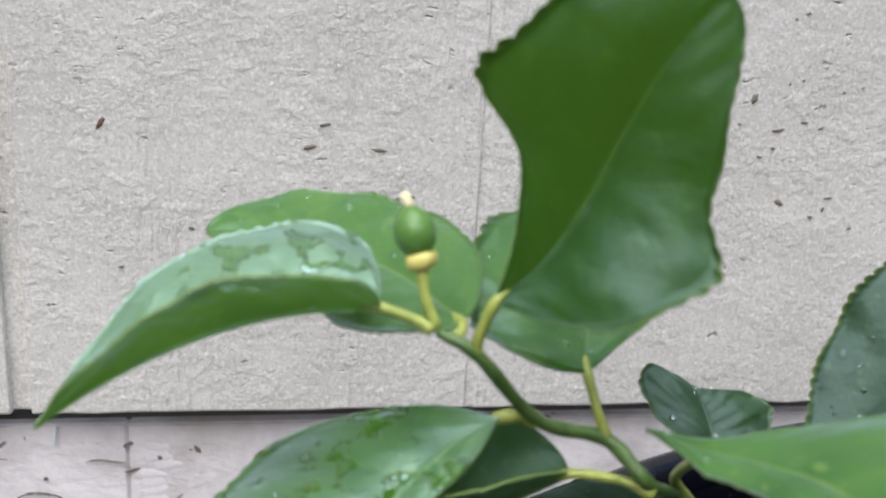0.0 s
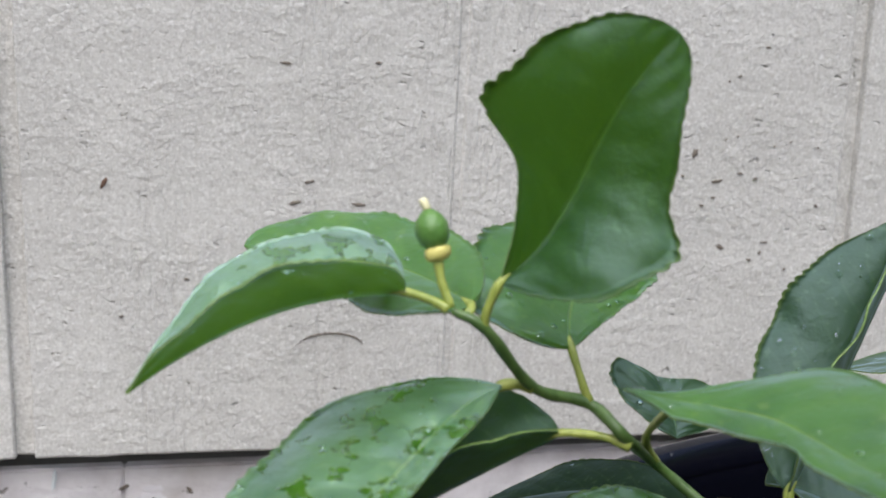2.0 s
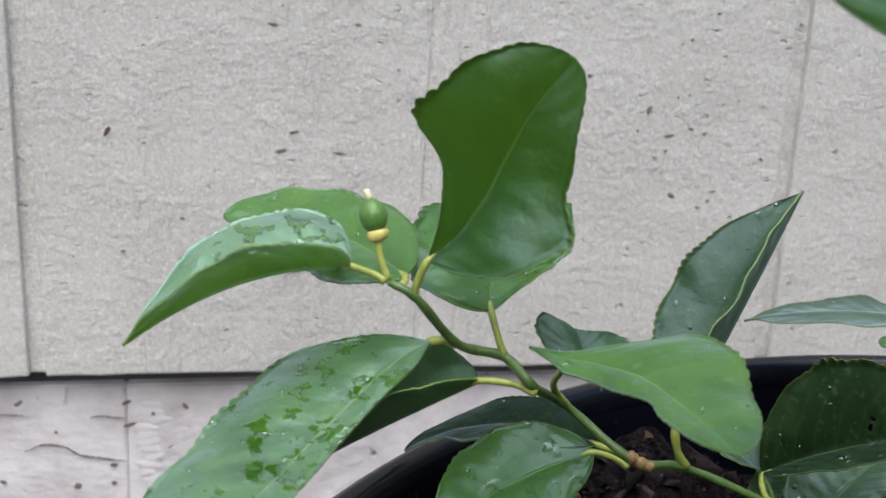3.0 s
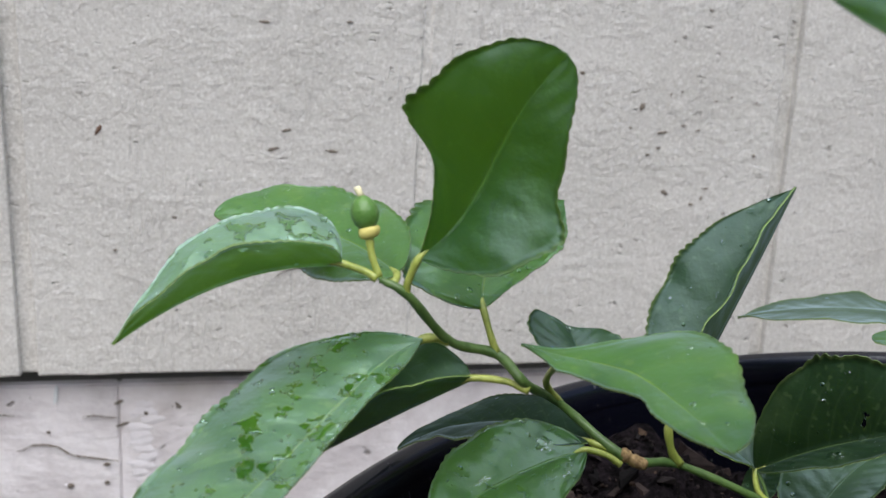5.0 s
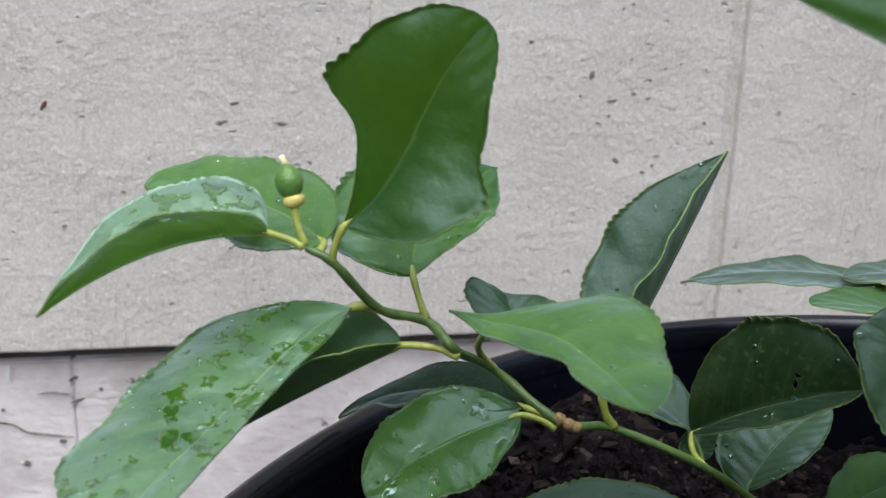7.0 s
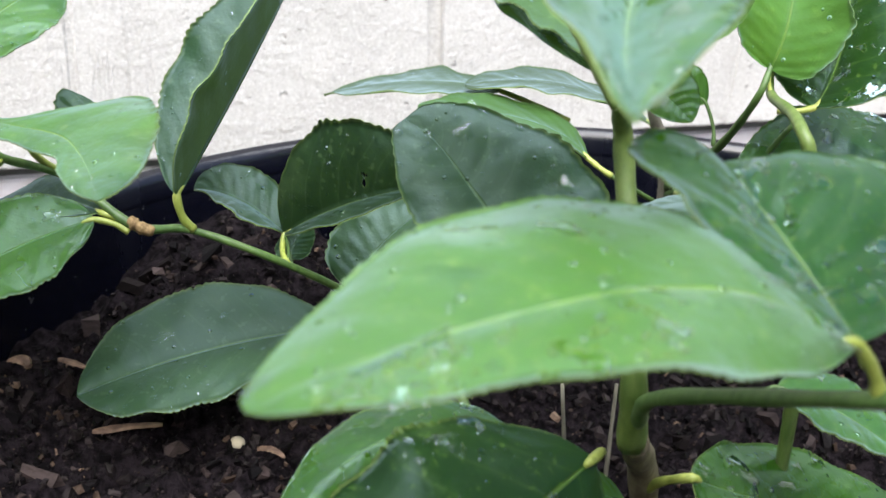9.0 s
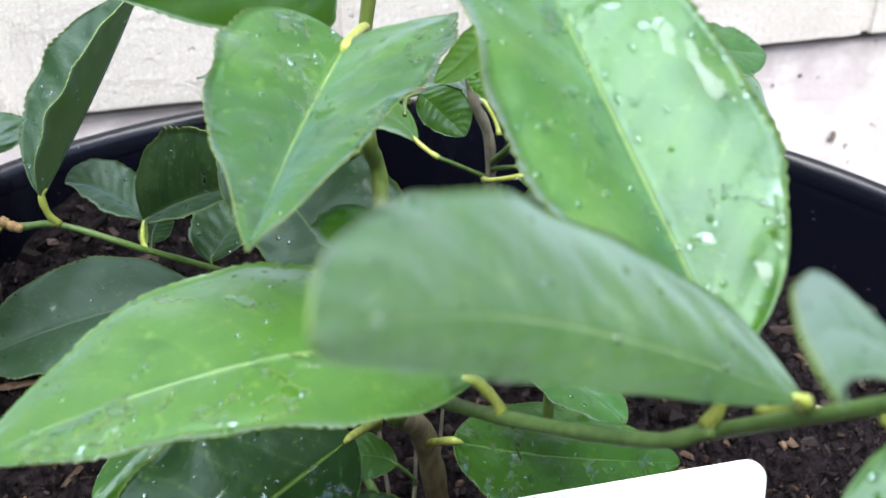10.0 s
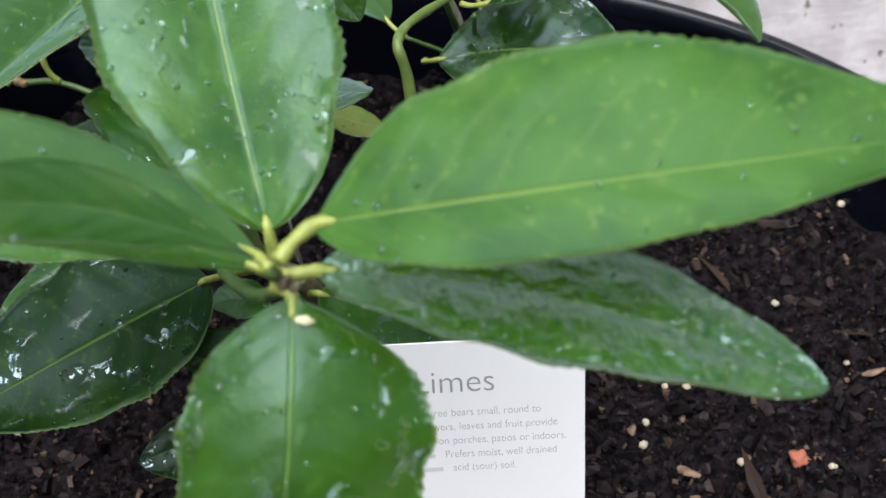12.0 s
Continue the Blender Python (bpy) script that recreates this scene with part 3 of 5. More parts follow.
def crack(parent, path, width, y, seed):
    """A continuous ragged crack: a thin lip of lifted paint along a line."""
    rng = random.Random(seed)
    verts, faces = [], []
    n = 60
    for i in range(n + 1):
        x, z = path(i / n)
        w = width * (0.55 + 0.6 * rng.random()) * (0.25 + min(1.0, 5 * min(i, n - i) / n)) * 0.5
        z += rng.uniform(-0.00012, 0.00012)
        verts += [(x, y - 0.0002, z - w), (x, y - 0.0007, z + w * 0.2), (x, y - 0.0002, z + w)]
    for i in range(n):
        a = 3 * i
        faces += [(a, a + 3, a + 4, a + 1), (a + 1, a + 4, a + 5, a + 2)]
    return hang("paint_crack", mesh_of("paint_crack", [Vector(v) for v in verts], faces, [DARK_MARK]), parent)


crack(base, lambda u: (-0.418 + 0.055 * u, 0.2470 + 0.0052 * math.exp(-((u - 0.28) / 0.20) ** 4) - 0.0065 * u - 0.0035 * max(0.0, u - 0.45)), 0.0013, 0.0138, 5)
crack(siding, lambda u: (-0.262 - 0.0168 * math.cos(math.pi * (0.12 + 0.78 * u)), 0.3535 + 0.008 * math.sin(math.pi * (0.12 + 0.78 * u))), 0.0011, 0.0, 8)
crack(base, lambda u: (-0.434 + 0.017 * u, 0.2705 - 0.0012 * u * u), 0.0007, 0.0138, 6)
crack(base, lambda u: (-0.382 + 0.019 * u, 0.2672 + 0.0008 * math.sin(u * 5)), 0.0009, 0.0138, 7)
for i, (x, z, w, h) in enumerate(((-0.370, 0.2366, 0.005, 0.0026), (-0.3905, 0.2237, 0.0042, 0.0036), (-0.370, 0.2247, 0.0032, 0.003), (-0.430, 0.2275, 0.005, 0.0024), (-0.4005, 0.2585, 0.0022, 0.0026),
                                  (-0.3475, 0.2685, 0.003, 0.0026), (-0.330, 0.273, 0.005, 0.002), (-0.362, 0.276, 0.0022, 0.006), (-0.3605, 0.262, 0.0016, 0.009))):
    wall_mark(base, x, z, w, h, 9 * i, DARK_MARK, 170 + i, y=0.0138, name="pit")
# paint peeled to a paler coat beside the seam
for i in range(12):
    rng = random.Random(300 + i)
    wall_mark(base, -0.3605 + rng.uniform(0.0085, 0.016), 0.274 - 0.0048 * i, rng.uniform(0.011, 0.018), rng.uniform(0.006, 0.010), rng.uniform(-12, 12), PEELED, 310 + i, y=0.0142 - 0.00005 * i, name="peeled_paint")
wall_mark(base, -0.3925, 0.2245, 0.0026, 0.0024, 0, PEELED, 340, y=0.0130, name="peeled_paint")
wall_mark(base, -0.395, 0.283, 0.0022, 0.014, 8, SILVER, 131, y=0.0125, name="snail_trail")


# ------------------------------------------------------------------ pot and soil
POT_X, POT_Y, RIM_Z, RIM_R = -0.056, -0.458, 0.386, 0.2995


def plant_pot():
    ob = new("plant_pot", None)
    ob.location = (POT_X, POT_Y, -0.07)
    tagged(ob, "large round black plastic nursery pot with a rolled rim", "plant pot")
    z = RIM_Z + 0.07
    body = [(0.250, 0.0), (0.254, 0.004), (0.268, z * 0.35), (0.2865, z - 0.060), (0.2872, z - 0.046), (0.2900, z - 0.016), (0.2899, z - 0.0078), (0.2895, z - 0.0072),
            (0.28915, z - 0.0078), (0.2885, z - 0.016), (0.2850, z - 0.046), (0.2815, z - 0.095), (0.2765, z - 0.155), (0.276, z - 0.16)]
    hang("pot_body", lathe_mesh("pot_body", body, POT, (0, 0, 0), steps=160), ob)
    rim = [(0.2885, z - 0.0375), (0.2925, z - 0.036), (0.2940, z - 0.030), (0.2965, z - 0.010), (0.2985, z - 0.003), (0.2975, z - 0.0005), (0.2945, z + 0.0008),
           (0.2915, z - 0.0008), (0.2898, z - 0.004), (0.2888, z - 0.009), (0.2887, z - 0.0105), (0.2892, z - 0.012), (0.2896, z - 0.020)]
    hang("rolled_rim", lathe_mesh("rolled_rim", rim, POT, (0, 0, 0), steps=160, closed=True), ob, "smooth rolled pot rim")
    return ob


def soil_top(x, y):
    """Height of the soil: lowest round the trunk, rising to the pot's back with a mound at its left."""
    v = Vector((x, y, 0))
    dx, dy = x - POT_X, y - POT_Y
    r = math.hypot(dx, dy) + 1e-6
    back = max(0.0, min(1.0, 0.5 + 0.9 * dy / r))
    rise = (r / 0.283) ** 3 * back * (0.025 + 0.014 * max(0.0, -dx / r))
    mound = 0.042 * math.exp(-((x + 0.142) ** 2 + (y + 0.213) ** 2) / 0.055 ** 2)
    return (0.299 + rise + mound + 0.005 * noise.noise(v * 14) + 0.010 * noise.noise(v * 55 + Vector((3, 1, 0))) + 0.0060 * noise.noise(v * 130)
            + 0.0020 * noise.noise(v * 330))


def soil_bed():
    verts, faces = [], []
    rings, seg = 120, 320
    verts.append((POT_X, POT_Y, soil_top(POT_X, POT_Y)))
    for i in range(1, rings + 1):
        for q in range(seg):
            a = 2 * math.pi * q / seg
            edge = soil_top(POT_X + 0.283 * math.cos(a), POT_Y + 0.283 * math.sin(a))
            r = (0.2822 + (edge - 0.291) * 0.0714) * (i / rings) ** 0.75
            x, y = POT_X + r * math.cos(a), POT_Y + r * math.sin(a)
            verts.append((x, y, soil_top(x, y)))
    for q in range(seg):
        faces.append((0, 1 + q, 1 + (q + 1) % seg))
    for i in range(rings - 1):
        for q in range(seg):
            a, b = 1 + i * seg + q, 1 + i * seg + (q + 1) % seg
            faces.append((a, a + seg, b + seg, b))
    ob = new("potting_soil", mesh_of("potting_soil", verts, faces, [SOIL]))
    tagged(ob, "dark damp crumbly potting soil filling the black pot", "soil", kind="stuff")


def scatter_chips(name, count, size, material, seed, label, category, flat=0.45, long=2.2, lift=0.3):
    rng = random.Random(seed)
    verts, faces = [], []
    for _ in range(count):
        r, a = 0.277 * math.sqrt(rng.random()), rng.random() * 2 * math.pi
        x, y = POT_X + r * math.cos(a), POT_Y + r * math.sin(a)
        s = size * (0.4 + 2.4 * rng.random() ** 4)
        m = Matrix.Translation((x, y, soil_top(x, y) + s * flat * lift)) @ Euler((rng.uniform(-.5, .5), rng.uniform(-.5, .5), rng.random() * 6.3)).to_matrix().to_4x4()
        k = len(verts)
        lx, ly, lz = s * (0.6 + long * rng.random()) * 0.5, s * (0.35 + 0.4 * rng.random()) * 0.5, s * flat * (0.4 + 0.6 * rng.random()) * 0.5
        for sx, sy, sz in ((-1, -1, -1), (1, -.8, -1), (.9, 1, -1), (-.8, .9, -1), (-.8, -.6, 1), (.7, -.8, 1), (.8, .6, 1), (-.6, .8, 1)):
            verts.append(m @ Vector((sx * lx * rng.uniform(0.45, 1.3), sy * ly * rng.uniform(0.45, 1.3), sz * lz * rng.uniform(0.5, 1.4))))
        faces += [(k, k + 3, k + 2, k + 1), (k + 4, k + 5, k + 6, k + 7), (k, k + 1, k + 5, k + 4), (k + 1, k + 2, k + 6, k + 5), (k + 2, k + 3, k + 7, k + 6), (k + 3, k, k + 4, k + 7)]
    ob = new(name, mesh_of(name, verts, faces, [material], smooth=False))
    tagged(ob, label, category, kind="stuff")


def pebble(name, x, y, size, material, label, category, seed, group="", rag=0.22):
    """A small rounded crumb that lies in the soil."""
    bm = bmesh.new()
    bmesh.ops.create_icosphere(bm, subdivisions=3, radius=size / 2)
    for v in bm.verts:
        v.co *= 1 + rag * (noise.noise(v.co * (2.2 / size) + Vector((seed, 0, 0))) + 0.5 * noise.noise(v.co * (6.0 / size) + Vector((0, seed, 0))))
        v.co.z *= 0.8
    ob = part(name, bm, material, None)
    ob.location = (x, y, soil_top(x, y) + size * 0.22)
    tagged(ob, label, category, group)
    return ob


plant_pot()
soil_bed()
scatter_chips("soil_crumbs", 26000, 0.0022, SOIL_CRUMB, 5, "small dark crumbs and bark bits strewn over the soil", "soil crumbs", flat=0.7, long=0.9)
scatter_chips("soil_flecks", 3200, 0.0021, WOOD_CHIP, 8, "tiny tan flecks strewn over the dark soil", "soil flecks", flat=0.6, long=0.8, lift=0.7)
scatter_chips("bark_chips", 2800, 0.0042, BARK_CHIP, 6, "dark brown bark chips lying loose on the soil", "bark chips", flat=0.6, long=1.2, lift=0.25)
scatter_chips("wood_splinters", 170, 0.0052, WOOD_CHIP, 7, "tan wood splinters scattered on the dark soil", "wood splinters", flat=0.22, long=2.6, lift=0.8)
def splinter(x, y, size, wide, turn, seed, label):
    """A flat, torn sliver of wood that lies on the soil."""
    rng = random.Random(seed)
    n = 12
    bm = bmesh.new()
    rows = []
    for i in range(n + 1):
        u = i / n
        w = wide * (0.55 + 0.45 * math.sin(math.pi * min(1.0, 0.15 + u))) * (0.8 + 0.4 * rng.random()) * (0.35 if i in (0, n) else 1.0)
        off = wide * 0.25 * math.sin(3 * u + seed)
        lift = 0.0012 * math.sin(math.pi * u) + 0.0003 * rng.random()
        rows.append([bm.verts.new((size * (u - 0.5), off + w * a, lift + b)) for a, b in ((-0.5, 0.0), (-0.35, wide * 0.22), (0.3, wide * 0.26), (0.5, 0.0))])
    for a, b in zip(rows, rows[1:]):
        for i in range(4):
            j = (i + 1) % 4
            bm.faces.new((a[i], b[i], b[j], a[j]))
    bm.faces.new(rows[0])
    bm.faces.new(rows[-1][::-1])
    ob = part("wood_splinter", bm, WOOD_PIECE, None, smooth=False)
    ob.matrix_world = pose(x, y, max(soil_top(x + dx, y + dy) for dx in (-0.004, 0, 0.004) for dy in (-0.004, 0, 0.004)) + 0.0004, rng.uniform(-8, 8), rng.uniform(-5, 5), turn)
    tagged(ob, label, "wood chip", "wood chips on the soil")


for i, (x, y, size, wide, turn, label) in enumerate((
        (-0.1952, -0.2803, 0.0250, 0.0042, -2, "long tan wood splinter lying on dark soil"), (-0.2120, -0.2489, 0.0165, 0.0030, -50, "slim tan wood splinter lying on dark soil"),
        (-0.2314, -0.2470, 0.0085, 0.0062, -66, "short pale wood chip lying on dark soil"), (-0.1446, -0.2922, 0.0120, 0.0034, -40, "brown bark sliver lying on dark soil"),
        (-0.1808, -0.2685, 0.0150, 0.0018, 73, "thin grey splinter lying on dark soil"), (0.0850, -0.4492, 0.0100, 0.0042, -20, "brown bark sliver lying on dark soil"),
        (0.1715, -0.4124, 0.0110, 0.0030, 12, "reddish bark sliver lying on dark soil"), (0.0658, -0.4241, 0.0050, 0.0040, 30, "short pale wood chip lying on dark soil"))):
    splinter(x, y, size, wide, turn, 60 + i, label)
pebble("terracotta_crumb", 0.132, -0.446, 0.0078, RED_CRUMB, "small orange-red crumb lying on dark soil", "crumb", 3, rag=0.55)
for i, (x, y, s) in enumerate(((0.1087, -0.4434, 0.0040), (0.0739, -0.4168, 0.0038), (0.0962, -0.4644, 0.0040), (0.0948, -0.4005, 0.0040), (0.1865, -0.3131, 0.0042), (0.1445, -0.4500, 0.0036), (-0.1562, -0.2867, 0.0056), (0.146, -0.45, 0.0026), (0.085, -0.40, 0.0030), (0.142, -0.365, 0.0036),
                               (0.07, -0.43, 0.0040), (0.055, -0.36, 0.0030), (0.112, -0.335, 0.0034), (0.03, -0.25, 0.0036), (0.10, -0.30, 0.0026), (0.165, -0.40, 0.0028),
                               (-0.20, -0.40, 0.0030), (-0.165, -0.365, 0.0042), (-0.235, -0.31, 0.0030), (-0.25, -0.36, 0.0034), (-0.13, -0.345, 0.0026))):
    pebble("perlite_bead", x, y, s * 0.95, PERLITE, "round off-white bead lying on dark soil", "soil bead", i, "beads on the soil")


# ------------------------------------------------------------------ lime tree
tree = new("lime_tree", None)
tree.location = (-0.058, -0.41, 0.298)
tagged(tree, "young lime tree with wet glossy leaves and one tiny fruit", "lime tree")
TREE_INV = Matrix.Translation(tree.location).inverted()


def grow(name, me, label="", parent=None):
    """Links a mesh given in world places as a part of the tree."""
    ob = hang(name, me, parent or tree, label)
    if parent is None:
        ob.matrix_parent_inverse = TREE_INV
    return ob


LEAF_NO = [0]


def even_path(points, n):
    """Evenly spaced places along a smooth curve through the points."""
    p = np.array([tuple(v) for v in smooth_path(points, 12 * n)])
    run = np.r_[0.0, np.cumsum(np.linalg.norm(np.diff(p, axis=0), axis=1))]
    at = np.linspace(0.0, run[-1], n + 1)
    return np.stack([np.interp(at, run, p[:, i]) for i in range(3)], axis=1)


def leaf(base, mid, tip, left, right, look_of="fresh", drops=0, node=None, lean=(1.0, 1.0), pinch=None, puddles=0, hole=None, acute=0.0, outline=None):
    """A lime leaf: a bowed midrib through base, mid and tip, with the two half blades going out to left and right of its middle.
    outline: for a twisted leaf, guide points of the midrib and of both margins instead."""
    LEAF_NO[0] += 1
    rng = random.Random(LEAF_NO[0] * 17)
    b, m, t, l, r = (np.array(v, dtype=float) for v in (base, mid, tip, left, right))
    c = 2 * m - (b + t) / 2
    axis = (t - b) / np.linalg.norm(t - b)
    nu, nv = 96, 11
    length = np.linalg.norm(m - b) + np.linalg.norm(t - m)
    thick = 0.00022
    count = max(14, int(length / 0.0027))
    ph = [rng.random() * 6.28 for _ in range(4)]
    top, nor, uv = [], [], []
    t_mid = (t - b) / np.linalg.norm(t - b)
    guides = [even_path(g, nu) for g in outline] if outline else None
    for i in range(nu + 1):
        s = i / nu
        p = (1 - s) ** 2 * b + 2 * s * (1 - s) * c + s * s * t
        tan = 2 * (1 - s) * (c - b) + 2 * s * (t - c)
        tan /= np.linalg.norm(tan)
        spans = []
        for kk in lean:
            z = s ** kk
            spans.append(max((4 * z * (1 - z)) ** (0.66 + acute * max(0.0, 2 * z - 1)) * (1.0 + 0.18 * (0.5 - z)), 0.012))
        if pinch:
            spans[pinch[0]] *= 1 - pinch[2] * math.exp(-((s - pinch[1]) / 0.13) ** 2)
        if guides:
            p = guides[0][i]
            tan = guides[0][min(i + 2, nu)] - guides[0][max(i - 2, 0)]
            tan /= np.linalg.norm(tan)
        row, nrow, urow = [], [], []
        for k in range(-nv, nv + 1):
            v = abs(k) / nv
            e = l if k < 0 else r
            w = spans[0] if k < 0 else spans[1]
            along = e.dot(t_mid)
            perp = e - t_mid * along
            size = np.linalg.norm(perp)
            q = perp - tan * perp.dot(tan)
            q = q / np.linalg.norm(q) * size
            if guides:
                along, w = 0.0, 1.0
                q = guides[1 if k < 0 else 2][i] - p
                size = np.linalg.norm(q) + 1e-6
                if size < 0.002:
                    q = q + 1e-5 * (l if k < 0 else r) / np.linalg.norm(l)
            n = np.cross(tan, q) * (1 if k < 0 else -1)
            n /= np.linalg.norm(n)
            teeth = 1 + (0.030 * abs(math.sin(s * 0.5 * 6.28 * count + ph[0])) * (1 + 0.6 * math.sin(s * 17 + ph[3])) + 0.02 * math.sin(s * 31 + ph[1])) * v ** 10
            bow = 0.22 * size * w * (v - v * v)
            ripple = size * w * v * v * (0.034 * math.sin(s * 13 + ph[2] + (2 if k < 0 else 0)) + 0.016 * math.sin(s * 29 + ph[3]))
            lane = (s - 0.2 * v ** 1.3) * 8.5
            quilt = 0.006 * size * abs(math.sin(lane * math.pi)) * math.sin(v * math.pi) * min(1.0, w * 1.5)
            quilt += 0.050 * size * noise.noise(Vector((s * 6 + ph[1], v * (2 if k < 0 else -2), ph[2]))) * v + 0.014 * size * noise.noise(Vector((s * 15 + ph[0], v * (4 if k < 0 else -4), ph[3]))) * v
            row.append(p + (q + tan * along * 0.6) * w * v * teeth + n * (bow + ripple + quilt))
            nrow.append(n)
            urow.append((s, 0.5 + 0.5 * k / nv))
        top.append(row)
        nrow[nv] = (nrow[nv - 1] + nrow[nv + 1]) / np.linalg.norm(nrow[nv - 1] + nrow[nv + 1])
        nor.append(nrow)
        uv.append(urow)
    w1 = 2 * nv + 1
    verts, uvs, faces, slots = [], [], [], []
    for layer in (1, -1):
        for i in range(nu + 1):
            for k in range(w1):
                rib = 0.0006 * math.exp(-((k - nv) / 0.9) ** 2) * (1 - 0.8 * i / nu) if layer < 0 else 0.0
                frayed = np.zeros(3)
                if hole and abs(i - hole[0] * nu - 1) < 4 and abs(k - hole[1] * (w1 - 1) - 1) < 3:
                    rag = random.Random(i * 97 + k)
                    frayed = axis * rag.uniform(-0.0007, 0.0007) + np.cross(axis, nor[i][k]) * rag.uniform(-0.0009, 0.0009)
                verts.append(top[i][k] + nor[i][k] * (thick * layer - rib) + frayed)
                uvs.append(uv[i][k])
    half = (nu + 1) * w1
    for i in range(nu):
        for k in range(w1 - 1):
            a = i * w1 + k
            if hole and (i - int(hole[0] * nu), k - int(hole[1] * (w1 - 1))) in ((0, 0), (1, 0), (0, 1), (-1, 1), (2, 0)):
                continue
            f = (a, a + 1, a + w1 + 1, a + w1)
            g = tuple(half + x for x in f)
            faces.append(f)
            faces.append(g[::-1])
            slots += [0, 1]
        for k in (0, w1 - 1):
            a = i * w1 + k
            f = (a, a + w1, half + a + w1, half + a)
            faces.append(f[::-1] if k == 0 else f)
            slots.append(2)
    for i in (0, nu):
        for k in range(w1 - 1):
            a = i * w1 + k
            f = (a, a + 1, half + a + 1, half + a)
            faces.append(f[::-1] if i == 0 else f)
            slots.append(2)
    upper, under = LOOKS[look_of]
    ob = grow("leaf", mesh_of("leaf", verts, faces, [upper, under, MARGIN], slots, True, uvs))
    if node is not None:
        n0, d = Vector(node), Vector(c) - Vector(b)
        start = Vector(b) + d.normalized() * 0.004
        belly = (n0 + Vector(b)) / 2 - d.normalized() * 0.12 * (n0 - Vector(b)).length
        rad = 0.0013 if length > 0.085 else 0.0010 if length > 0.05 else 0.0006
        hang("petiole", tube_mesh("petiole", [n0, belly, Vector(b), start], [rad * 1.35, rad, rad * 1.1, rad * 0.5],
                                  YELLOW_STEM if look_of == "fresh" or length > 0.05 else GREEN_STEM, n=12, ring=8, seed=LEAF_NO[0]), ob)
    if drops:
        dv, df = [], []
        drops = int(drops * 1.7)
        for no in range(drops + puddles):
            i, k = rng.randrange(4, nu - 4), rng.randrange(1, w1 - 1)
            p0, n0 = top[i][k] + nor[i][k] * thick, nor[i][k]
            size = 0.0003 + 0.0010 * rng.random() ** 2.4
            a1 = np.cross(n0, axis)
            a1 /= np.linalg.norm(a1)
            a2 = np.cross(n0, a1)
            sx, sy = size * (0.7 + 0.9 * rng.random()), size * (0.7 + 0.9 * rng.random())
            tall = 1.0
            if no >= drops:
                size = 0.0016 + 0.0022 * rng.random()
                sx, sy, tall = size * (0.5 + 0.4 * rng.random()), size * (0.9 + 0.9 * rng.random()), 0.2
            k0 = len(dv)
            seg = 9 if no < drops else 18
            pw = [rng.random() * 6.28 for _ in range(3)]
            for ring, (rr, hh) in enumerate(((1.0, -0.1), (0.86, 0.22), (0.5, 0.42))):
                for q in range(seg):
                    ang = 2 * math.pi * q / seg
                    wob = 1 + 0.2 * math.sin(2 * ang + pw[0]) + (0.28 * math.sin(3 * ang + pw[1]) + 0.2 * math.sin(5 * ang + pw[2]) if no >= drops else 0.0)
                    dv.append(p0 + (a1 * math.cos(ang) * sx + a2 * math.sin(ang) * sy) * rr * wob + n0 * hh * size * tall)
            dv.append(p0 + n0 * 0.5 * size * tall)
            for ring in range(2):
                for q in range(seg):
                    x, y = k0 + ring * seg + q, k0 + ring * seg + (q + 1) % seg
                    df.append((x, y, y + seg, x + seg))
            for q in range(seg):
                df.append((k0 + 2 * seg + q, k0 + 2 * seg + (q + 1) % seg, k0 + 3 * seg))
        wd = hang("rain_water", mesh_of("rain_water", dv, df, [WATER]), ob, "clear rain drops clinging to the leaf")
        tagged(wd, kind="stuff")
    return ob


# trunk, branches and twigs
grow("trunk", tube_mesh("trunk", [(-0.052, -0.405, 0.285), (-0.050, -0.407, 0.335), (-0.060, -0.414, 0.390), (-0.074, -0.428, 0.418)],
                        [0.0052, 0.0044, 0.0042, 0.0040], BROWN_BARK, ring=14), "brown woody trunk")
grow("main_stem", tube_mesh("main_stem", [(-0.074, -0.428, 0.416), (-0.078, -0.428, 0.445), (-0.0731, -0.3979, 0.4840), (-0.0774, -0.3996, 0.5023), (-0.0768, -0.3913, 0.5283), (-0.072, -0.395, 0.575)],
                            [0.0040, 0.0032, 0.0026, 0.0024, 0.0022, 0.0018], OLIVE_STEM, ring=12), "smooth green upright stem")
grow("branch", tube_mesh("branch", [(-0.075, -0.430, 0.425), (-0.0792, -0.4468, 0.4457), (-0.0716, -0.5042, 0.4859), (-0.0571, -0.5437, 0.5126), (-0.0502, -0.5530, 0.5222), (-0.0472, -0.5569, 0.5259), (-0.0432, -0.5963, 0.5682)],
                         [0.0022, 0.0019, 0.0018, 0.0017, 0.0017, 0.0016, 0.0013], GREEN_STEM, ring=12), "arching green branch with leaf cluster at its end")
